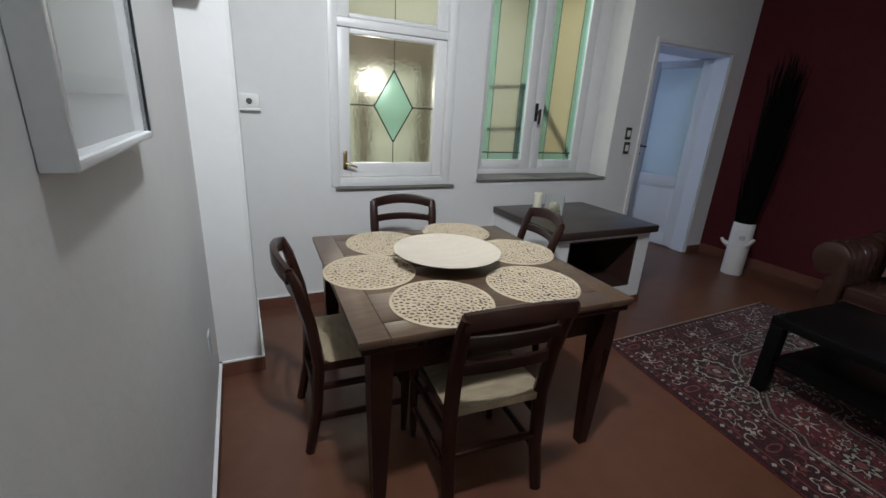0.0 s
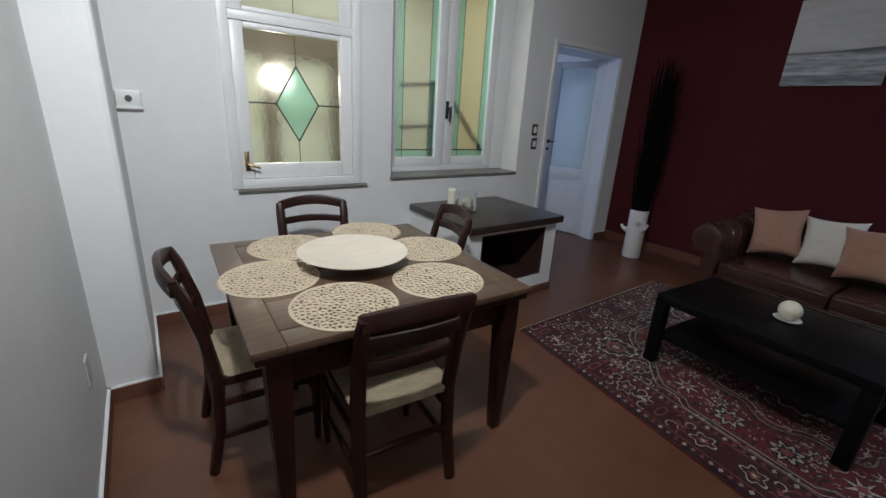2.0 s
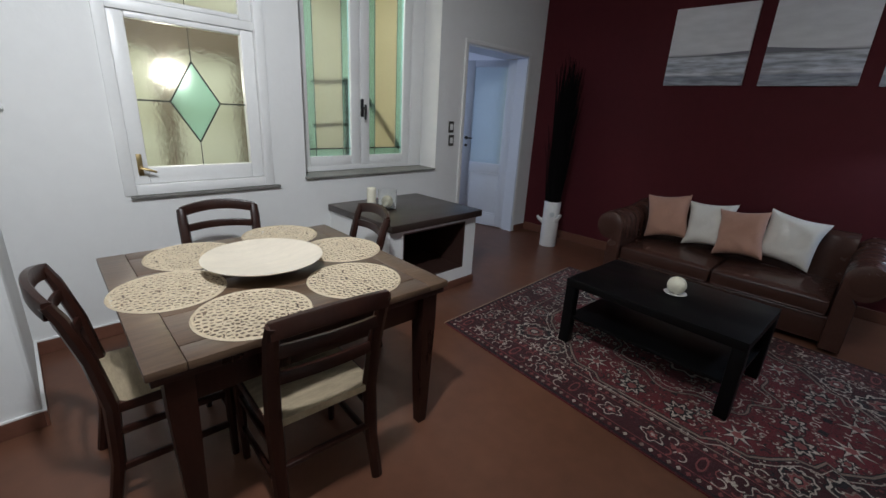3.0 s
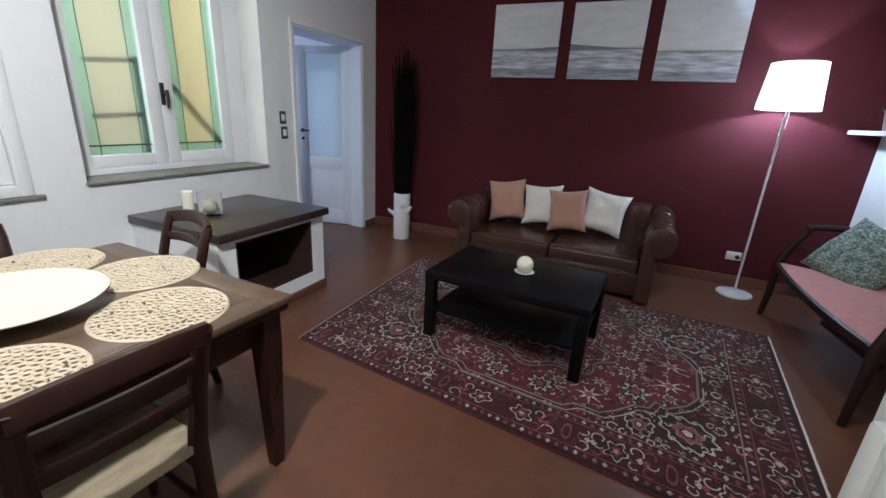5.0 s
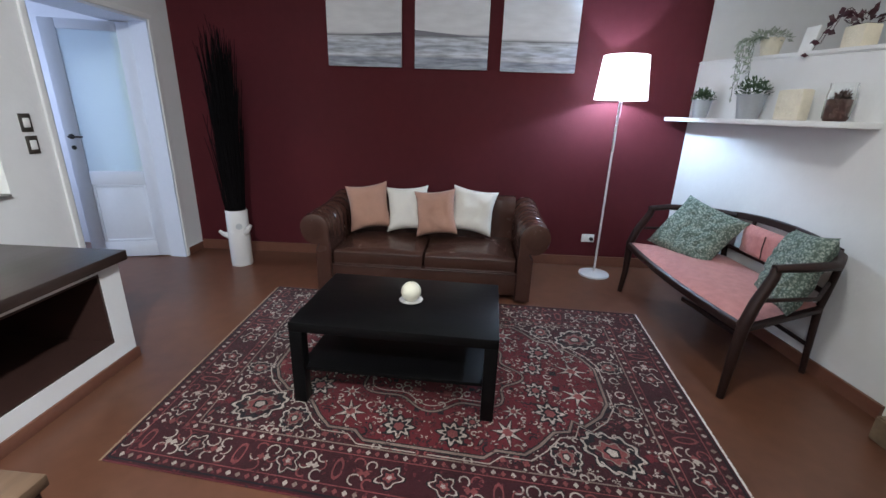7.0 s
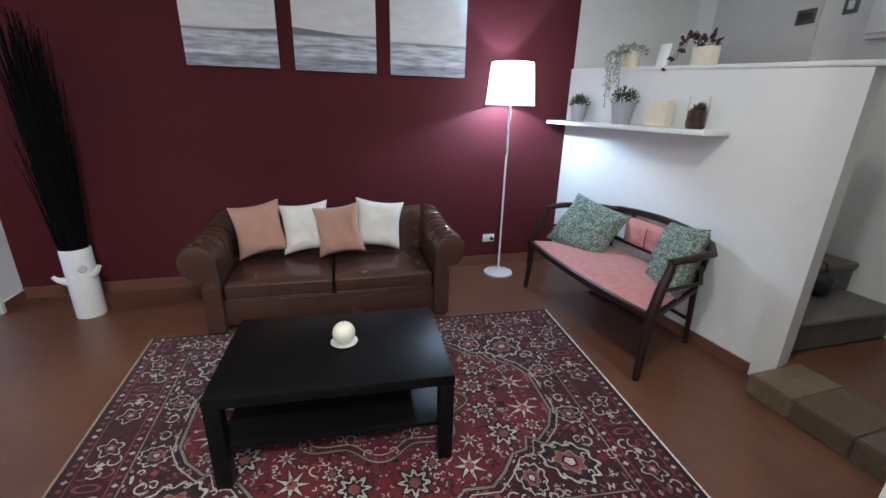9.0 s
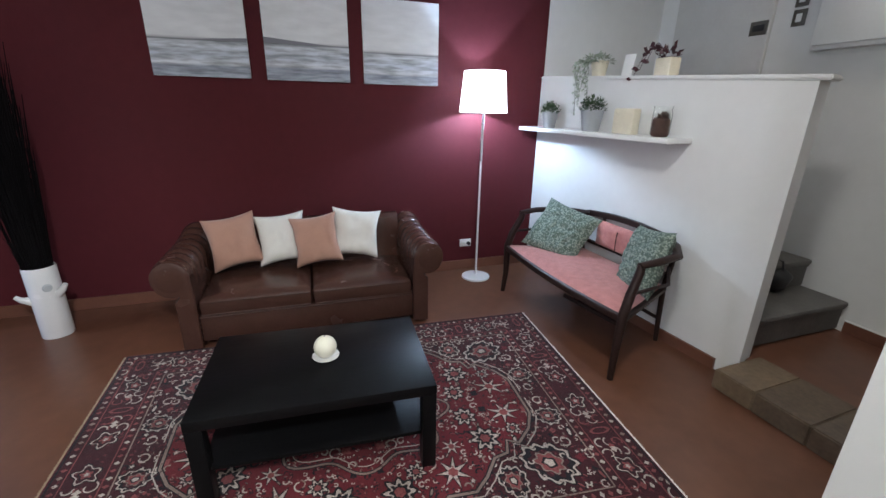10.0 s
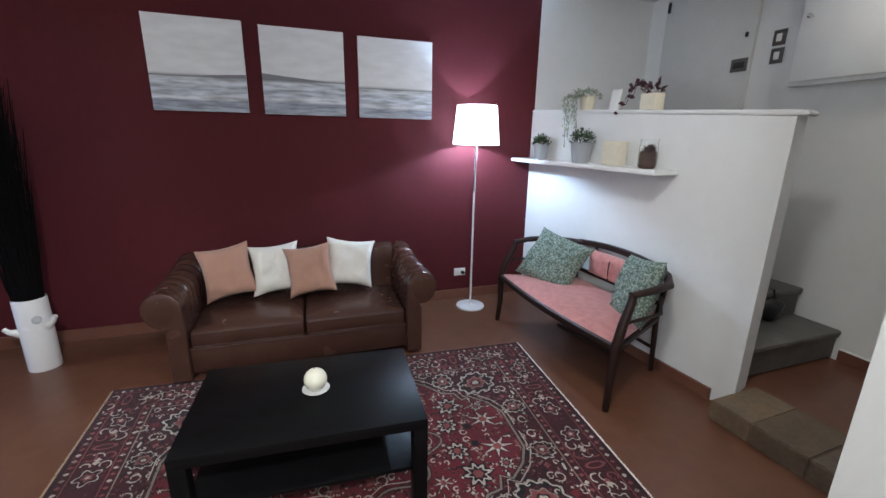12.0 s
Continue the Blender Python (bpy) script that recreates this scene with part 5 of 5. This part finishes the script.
for s in (1, -1):
    bm = bmesh.new()
    box_into(bm, s * 0.003, -0.22, 0.257, s * 0.775, 0.445, 0.385, 0.03)
    bmesh.ops.subdivide_edges(bm, edges=[e for e in bm.edges if e.calc_length() > 0.25], cuts=8, use_grid_fill=True)
    for v in bm.verts:
        if v.co.z > 0.365:
            u, w = (abs(v.co.x) - 0.39) / 0.39, (v.co.y - 0.11) / 0.34
            v.co.z += 0.03 * max(0, 1 - u * u) * max(0, 1 - w * w) + 0.004 * noise.noise(Vector((v.co.x * 9, v.co.y * 9, s)))
    cu = part("seat_cushion", bm, M_LEATHER, sofa)
    part("piping", tube([(s * 0.02, 0.446, 0.37), (s * 0.76, 0.446, 0.37)], 0.006, 8), M_LEATHER, cu)
    part("piping", tube([(s * 0.02, 0.446, 0.272), (s * 0.76, 0.446, 0.272)], 0.006, 8), M_LEATHER, cu)


def cushion(label, material, w, h, m, seed, puff=0.075, group="sofa cushions"):
    return solid("cushion", pillow(w, h, puff, 26, seed, ear=0.07 if material is M_GREENC else 0.12, crease=0.26 if material is M_GREENC else 0.05), material, label, "cushion", group, m=m)


cushion("salmon pink cotton cushion leaning on the sofa back", M_PINKC, 0.39, 0.43, pose(-0.50, -1.985, 0.66, 0, 8, 97) @ pose(0, 0, 0, 16), 1)
cushion("cream white cotton cushion leaning on the sofa back", M_WHITEC, 0.40, 0.42, pose(-0.47, -2.35, 0.65, 0, 4, 93) @ pose(0, 0, 0, 16), 2)
cushion("salmon pink cotton cushion leaning on the sofa back", M_PINKC, 0.38, 0.42, pose(-0.57, -2.62, 0.645, 0, 7, 86) @ pose(0, 0, 0, 18), 3)
cushion("cream white cotton cushion leaning on the sofa back", M_WHITEC, 0.42, 0.42, pose(-0.50, -2.955, 0.66, 0, -8, 88) @ pose(0, 0, 0, 17), 4)

# floor lamp
lm = thing("floor_lamp", "slim white floor lamp with a lit white drum shade", "lamp", pose(-0.27, -4.22, 0))
part("base", lathe([(0, 0), (0.145, 0), (0.148, 0.006), (0.145, 0.018), (0.03, 0.028), (0.016, 0.04), (0, 0.04)], 48), M_METALW, lm, "round white base")
part("pole", tube([(0, 0, 0.03), (0, 0, 1.25)], 0.0105, 12), M_METALW, lm)
part("sleeve", tube([(0, 0, 1.22), (0, 0, 1.55)], 0.014, 12), M_CHROME, lm, "chrome upper tube")
part("stem", tube([(0, 0, 1.55), (0, 0, 1.71)], 0.009, 10), M_CHROME, lm)
part("switch_cord", tube([(0.03, -0.03, 1.68), (0.03, -0.03, 1.52)], 0.002, 6), M_METALW, lm)
bm = bmesh.new()
seg = 56
lo = [bm.verts.new((0.225 * math.cos(2 * math.pi * k / seg), 0.225 * math.sin(2 * math.pi * k / seg), 1.67)) for k in range(seg)]
hi = [bm.verts.new((0.190 * math.cos(2 * math.pi * k / seg), 0.190 * math.sin(2 * math.pi * k / seg), 2.03)) for k in range(seg)]
for k in range(seg):
    bm.faces.new((lo[k], lo[(k + 1) % seg], hi[(k + 1) % seg], hi[k]))
ext = bmesh.ops.solidify(bm, geom=bm.faces[:], thickness=0.003)
part("shade", bm, M_SHADE, lm, "white fabric drum shade, lit")
bm = bmesh.new()
bmesh.ops.create_uvsphere(bm, u_segments=16, v_segments=10, radius=0.018, matrix=Matrix.Translation((0, 0, 1.715)))
part("bulb_socket", bm, M_METALW, lm)
for k in range(3):
    a = k * 2.094
    part("spider_arm", tube([(0, 0, 1.705), (0.217 * math.cos(a), 0.217 * math.sin(a), 1.70)], 0.002, 6), M_METALW, lm)

ol = thing("wall_outlet", "white wall socket with a plugged-in dark cord", "socket", pose(0, -4.195, 0.305, 0, 0, -90))
part("plate", box(-0.065, -0.01, -0.042, 0.065, 0, 0.042, 0.003), M_PLASTIC, ol)
part("insert", box(-0.045, -0.013, -0.022, 0.045, -0.009, 0.022, 0.002), M_PLASTIC, ol)
part("plug", lathe([(0, 0), (0.02, 0), (0.018, 0.03), (0, 0.034)], 14), M_BLACK, ol, "black plug").matrix_local = pose(0.03, -0.012, -0.005, 90)

# canvases
for i, (y0, y1, z0, z1, hz) in enumerate(((-1.53, -2.225, 1.91, 2.615, 0.34), (-2.35, -3.03, 1.905, 2.60, 0.36), (-3.155, -3.845, 1.90, 2.585, 0.33))):
    cv = thing("canvas_painting", ("canvas seascape with a dark hill on the horizon", "canvas seascape with a long grey headland", "canvas seascape with a flat pale horizon")[i], "painting", group="seascape canvases")
    part("stretcher", box(-0.032, y1, z0, -0.001, y0, z1, 0.003), M_WHITEC, cv)
    bm = bmesh.new()
    uvl = bm.loops.layers.uv.new("UVMap")
    f = bm.faces.new([bm.verts.new(p) for p in ((-0.0345, y0, z0), (-0.0345, y1, z0), (-0.0345, y1, z1), (-0.0345, y0, z1))])
    for lp, c in zip(f.loops, ((0, 0), (1, 0), (1, 1), (0, 1))):
        lp[uvl].uv = c
    part("painted_canvas", bm, seascape("seascape_%d" % i, i * 3.7 + 1.3, hz, (-0.03, 0.05, -0.06)[i], (0.055, -0.075, 0.0)[i]), cv, smooth=False)

# tall vase with black twigs
vs = thing("floor_vase", "white ceramic log-shaped vase with two branch stubs", "vase", pose(-0.42, -0.66, 0))
part("body", lathe([(0, 0.0), (0.098, 0.0), (0.1, 0.006), (0.1, 0.55), (0.094, 0.56), (0.088, 0.55), (0.088, 0.06), (0, 0.06)], 40), M_CERAMIC, vs)
part("branch_stub", tube([(-0.03, -0.08, 0.34), (-0.05, -0.13, 0.38), (-0.055, -0.155, 0.42)], [0.035, 0.022, 0.016], 12), M_CERAMIC, vs)
part("branch_stub", tube([(-0.04, 0.075, 0.30), (-0.07, 0.125, 0.33), (-0.075, 0.15, 0.36)], [0.035, 0.02, 0.014], 12), M_CERAMIC, vs)
kn = part("knot", lathe([(0, 0.01), (0.022, 0.01), (0.03, 0.0)], 20), M_GREYFRAME, vs, "grey round knot")
kn.matrix_local = Matrix.Translation((-0.084, -0.056, 0.41)) @ (Vector((-0.83, -0.56, 0)).to_track_quat("Z", "Y").to_matrix().to_4x4())
tw = thing("twig_bundle", "bundle of tall thin black twigs in the vase", "twigs", pose(-0.42, -0.66, 0.06))
rnd = random.Random(11)
for k in range(280):
    a, r = rnd.random() * 6.283, 0.080 * math.sqrt(rnd.random())
    h = 1.05 + 1.05 * rnd.random()
    x, y = r * math.cos(a), r * math.sin(a)
    sp = 1.0 + 0.8 * rnd.random()
    b = (0.03 * (rnd.random() - 0.5), 0.03 * (rnd.random() - 0.5))
    bm = bmesh.new()
    line = [Vector(q) for q in ((x * 0.6, y * 0.6, 0.0), (x + b[0], y + b[1], h * 0.45), (x * sp, y * sp, h * 0.8), (x * sp * 1.25 + b[0], y * sp * 1.25 - b[1], h))]
    tube_into(bm, line, [0.0055, 0.005, 0.0042, 0.002], 5)
    for _ in range(4):
        u = 0.4 + 0.55 * rnd.random()
        q = line[1].lerp(line[2], (u - 0.4) / 0.4) if u < 0.8 else line[2].lerp(line[3], (u - 0.8) / 0.2)
        w = Vector((rnd.random() - 0.5, rnd.random() - 0.5, 0.0)) * 0.09
        tube_into(bm, [q, q + w + Vector((0, 0, 0.12 + 0.1 * rnd.random()))], [0.0028, 0.0012], 4)
    part("twig", bm, M_TWIG, tw)

# settee: local x along, y to the front, origin on the floor at the middle of its back
bn = thing("settee", "curved dark wood settee with rose damask seat", "settee", pose(-1.40, -5.07, 0, 0, 0, 2))
BW, FW, SD = 0.47, 0.755, 0.68


def seat_front(u):
    return SD + 0.05 * (1 - u * u)


bm = bmesh.new()
n = 20
rows = []
for i in range(n + 1):
    u = i / n * 2 - 1
    row = []
    for j in range(9):
        v = j / 8
        y = 0.03 + (seat_front(u) - 0.03) * v
        z = 0.475 + 0.035 * (1 - u ** 6) * (1 - (2 * v - 1) ** 6)
        row.append(bm.verts.new((u * (BW + (FW - BW) * v), y, z)))
    rows.append(row)
for a, b in zip(rows, rows[1:]):
    for j in range(8):
        bm.faces.new((a[j], b[j], b[j + 1], a[j + 1]))
part("seat", bm, M_PINKV, bn, "rose damask seat")
pts = [(u * FW, seat_front(u) + 0.005, 0.45) for u in [k / 10 - 1 for k in range(21)]]
part("seat_rail", tube(pts, 0.024, 8, 1.3), M_SETTEE, bn)
part("seat_rail", bar((-BW, 0.03, 0.45), (BW, 0.03, 0.45), 0.05, 0.03), M_SETTEE, bn)
part("underbrace", bar((-FW + 0.03, SD - 0.06, 0.36), (-FW + 0.62, SD - 0.02, 0.34), 0.02, 0.03), M_SETTEE, bn)
for s in (1, -1):
    part("seat_rail", bar((s * BW, 0.03, 0.45), (s * FW, SD, 0.45), 0.05, 0.03), M_SETTEE, bn)
    part("front_leg", tube([(s * FW, SD + 0.02, 0), (s * (FW - 0.01), SD + 0.005, 0.2), (s * FW, SD, 0.47), (s * (FW - 0.01), SD - 0.04, 0.60), (s * (FW - 0.03), SD - 0.11, 0.74), (s * (FW - 0.035), SD - 0.12, 0.79)],
                           [0.021, 0.026, 0.033, 0.032, 0.029, 0.026], 10), M_SETTEE, bn)
    part("back_leg", tube([(s * (BW - 0.0), -0.0, 0), (s * BW, 0.03, 0.45), (s * (BW + 0.03), 0.03, 0.66), (s * (BW + 0.045), 0.03, 0.80)], [0.017, 0.022, 0.02, 0.018], 10), M_SETTEE, bn)
    part("arm", tube([(s * (FW - 0.03), SD - 0.10, 0.79), (s * (FW - 0.02), 0.42, 0.805), (s * (FW - 0.05), 0.24, 0.81), (s * (BW + 0.08), 0.08, 0.815), (s * (BW - 0.03), 0.02, 0.82)], [0.027, 0.031, 0.031, 0.028, 0.024], 10, 0.8), M_SETTEE, bn)
    part("arm_rail", tube([(s * (FW - 0.015), SD - 0.06, 0.61), (s * (FW - 0.03), 0.3, 0.625), (s * (BW + 0.02), 0.04, 0.63)], 0.012, 8), M_SETTEE, bn)
part("stretcher", bar((-BW, 0.005, 0.19), (BW, 0.005, 0.19), 0.022, 0.022), M_SETTEE, bn)
part("back_rail", curved_rail((-BW - 0.01, 0.02, 0.815), (BW + 0.01, 0.02, 0.815), -0.03, 0.05, 0.028, 13, 0.03), M_SETTEE, bn)
part("back_rail", curved_rail((-BW + 0.02, 0.02, 0.56), (BW - 0.02, 0.02, 0.56), -0.012, 0.03, 0.02, 9, 0.0), M_SETTEE, bn)
for x in (-0.27, 0.27):
    part("back_splat", bar((x, 0.01, 0.57), (x, 0.0, 0.82), 0.03, 0.016), M_SETTEE, bn)
ob = part("back_pad", pillow(0.62, 0.22, 0.06, 12, 9, 0.0), M_PINKV, bn, "rose damask back bolster")
ob.matrix_local = pose(-0.02, 0.05, 0.69)
part("pad_welt", tube([(-0.02, 0.115, 0.61), (-0.02, 0.121, 0.69), (-0.02, 0.115, 0.77)], 0.004, 6), M_SETTEE, bn)
cushion("green floral cushion lying against the settee back", M_GREENC, 0.55, 0.51, pose(-0.95, -4.74, 0.66, 0, -12, 24) @ pose(0, 0, 0, 36), 5, 0.085, "settee cushions")
cushion("green floral cushion propped in the settee corner", M_GREENC, 0.44, 0.50, pose(-1.82, -4.87, 0.675, 0, 8, -12) @ pose(0, 0, 0, 20), 6, 0.085, "settee cushions")

# shelf with pots
sm = pose(0, -4.98, 0, 0, 0, 5.08)
sh = thing("wall_shelf", "thin white floating shelf on the stair wall", "shelf", sm)
part("board", box(-1.80, 0.004, 1.505, -0.02, 0.25, 1.54, 0.004), M_PAINT, sh)


def leaf_into(bm, base, way, up, length, width):
    way, up = way.normalized(), up.normalized()
    side = way.cross(up).normalized()
    mid = base + way * length * 0.45 + up * length * 0.08
    tip = base + way * length
    a, b, c, d, e = (bm.verts.new(p) for p in (base, mid + side * width / 2, tip, mid - side * width / 2, mid - up * length * 0.06))
    bm.faces.new((a, e, b))
    bm.faces.new((b, e, c))
    bm.faces.new((c, e, d))
    bm.faces.new((d, e, a))


def bush(n, radius, height, size, seed, droop=0.0):
    bm = bmesh.new()
    rnd = random.Random(seed)
    for _ in range(n):
        a, el = rnd.random() * 6.283, rnd.random()
        d = Vector((math.cos(a) * math.sqrt(1 - el * el), math.sin(a) * math.sqrt(1 - el * el), el))
        r = 0.45 + 0.55 * rnd.random()
        p = Vector((d.x * radius * r, d.y * radius * r, d.z * height * r))
        way = (d + Vector((rnd.random() - 0.5, rnd.random() - 0.5, rnd.random() - 0.3 - droop)) * 0.9)
        leaf_into(bm, p, way, Vector((rnd.random() - 0.5, rnd.random() - 0.5, 1)), size * (0.7 + 0.6 * rnd.random()), size * 0.55)
    return bm


def pot_plant(x, d, h, r, seed):
    p = thing("potted_plant", "small green plant in a grey zinc pot on the shelf", "plant", sm @ pose(x, d, 1.54), group="shelf plants")
    part("pot", lathe([(0, 0), (r * 0.72, 0), (r, h), (r * 1.04, h), (r * 1.04, h + 0.008), (r * 0.93, h + 0.008), (r * 0.9, h - 0.02), (0, h - 0.02)], 28), M_POT, p, "grey zinc pot")
    part("soil", lathe([(0, h - 0.012), (r * 0.9, h - 0.014)], 20), M_SOIL, p)
    b = part("foliage", bush(420, r * 1.2, r * 1.35, 0.026, seed), M_LEAF, p)
    b.matrix_local = pose(0, 0, h - 0.005)
    return p


pot_plant(-0.36, 0.13, 0.14, 0.075, 1)
pot_plant(-0.93, 0.13, 0.165, 0.095, 2)
cbx = thing("candle_holder", "cream square candle holder with cut-out pattern", "candle holder", sm @ pose(-1.30, 0.12, 1.54))
part("block", box(-0.10, -0.04, 0, 0.10, 0.04, 0.19, 0.012), M_CREAM, cbx)
for i in range(5):
    for j in range(4):
        part("cutout", box(-0.082 + 0.036 * i, 0.038, 0.025 + 0.04 * j, -0.062 + 0.036 * i, 0.0425, 0.047 + 0.04 * j, 0.0), M_CREAM, cbx)
pj = thing("potpourri_jar", "glass jar of dark dried petals on the shelf", "jar", sm @ pose(-1.62, 0.12, 1.54))
part("glass", lathe([(0, 0), (0.05, 0), (0.064, 0.02), (0.066, 0.15), (0.060, 0.185), (0.064, 0.21), (0.060, 0.21), (0.056, 0.185), (0.062, 0.15), (0.060, 0.024), (0, 0.006)], 32), G_CLEAR, pj)
bm = bush(160, 0.040, 0.045, 0.028, 7)
pp = part("petals", bm, M_POTP, pj, "dark dried petals")
pp.matrix_local = pose(0, 0, 0.11)
part("filling", lathe([(0, 0.008), (0.046, 0.008), (0.058, 0.026), (0.059, 0.12), (0, 0.135)], 24), M_POTP, pj)

# on the ledge
def ledge_z(x):
    return ZE + (ZW - ZE) * (-x / 2.49) + 0.030


iv = thing("ivy_plant", "pale variegated ivy trailing from a small pot on the ledge", "plant", sm @ pose(-0.72, -0.08, ledge_z(-0.72)))
part("pot", lathe([(0, 0), (0.055, 0), (0.075, 0.12), (0.07, 0.125), (0.064, 0.11), (0, 0.1)], 28), M_CREAM, iv)
part("soil", lathe([(0, 0.105), (0.066, 0.104)], 20), M_SOIL, iv)
fo = part("foliage", bush(230, 0.14, 0.085, 0.032, 21, 0.4), M_IVY, iv)
fo.matrix_local = pose(0, 0.03, 0.10)
rnd = random.Random(5)
for s in range(9):
    bm, lv = bmesh.new(), bmesh.new()
    p, pts = Vector((0.018 * s - 0.06, 0.09, 0.10)), []
    ln = 0.16 + 0.30 * rnd.random()
    for k in range(10):
        u = k / 9
        q = p + Vector((0.05 * math.sin(u * 4 + s), 0.09 * min(1, u * 3), 0.03 - ln * u * u))
        pts.append(q)
        for _ in range(2):
            leaf_into(lv, q, Vector((rnd.random() - 0.5, rnd.random() * 0.7, rnd.random() - 0.8)), Vector((0, 1, 0.4)), 0.032, 0.022)
    tube_into(bm, pts, 0.0016, 5)
    st = part("vine", bm, M_LEAF, iv)
    part("vine_leaves", lv, M_IVY, st)
solid("white_card", box(-0.055, -0.006, 0, 0.055, 0.006, 0.17, 0.004), M_PLASTIC, "small plain white card standing on the ledge", "card", m=sm @ pose(-1.03, -0.09, ledge_z(-1.03), 8))
rp = thing("red_plant", "wine-red leafy plant in a cream square pot on the ledge", "plant", sm @ pose(-1.42, -0.08, ledge_z(-1.42)))
part("pot", box(-0.068, -0.055, 0, 0.068, 0.055, 0.125, 0.010), M_CREAM, rp, "cream patterned square pot")
part("soil", box(-0.058, -0.045, 0.1255, 0.058, 0.045, 0.128), M_SOIL, rp)
fr = part("foliage", bush(34, 0.085, 0.075, 0.046, 31), M_REDLEAF, rp)
fr.matrix_local = pose(0, 0, 0.13)
for s in range(3):
    bm, lv = bmesh.new(), bmesh.new()
    pts = []
    for k in range(8):
        u = k / 7
        q = Vector((0.02 + (0.10 + 0.06 * s) * u, 0.03 + 0.05 * u, 0.15 + 0.09 * math.sin(u * 3) - 0.21 * u * u * (0.25 + 0.3 * s)))
        pts.append(q)
        leaf_into(lv, q, Vector((rnd.random() - 0.3, rnd.random() - 0.3, rnd.random() - 0.5)), Vector((0, 1, 0.5)), 0.046, 0.042)
    tube_into(bm, pts, 0.002, 5)
    st = part("stem", bm, M_REDLEAF, rp)
    part("stem_leaves", lv, M_REDLEAF, st)

bm = bmesh.new()
bmesh.ops.create_uvsphere(bm, u_segments=20, v_segments=12, radius=0.12, matrix=Matrix.Diagonal((0.8, 1.1, 0.9, 1)))
for v in bm.verts:
    v.co += v.co.normalized() * 0.02 * noise.noise(v.co * 14)
    v.co.z = max(v.co.z, -0.09)
bag = thing("cloth_bag", "small crumpled black cloth bag on the stone step", "bag", pose(-2.0, -6.05, 0.14 + 0.233 + 0.09))
part("body", bm, M_BLACK, bag)
part("strap", tube([(-0.05, 0, 0.08), (-0.03, 0, 0.16), (0.03, 0, 0.16), (0.05, 0, 0.08)], 0.008, 8), M_BLACK, bag)
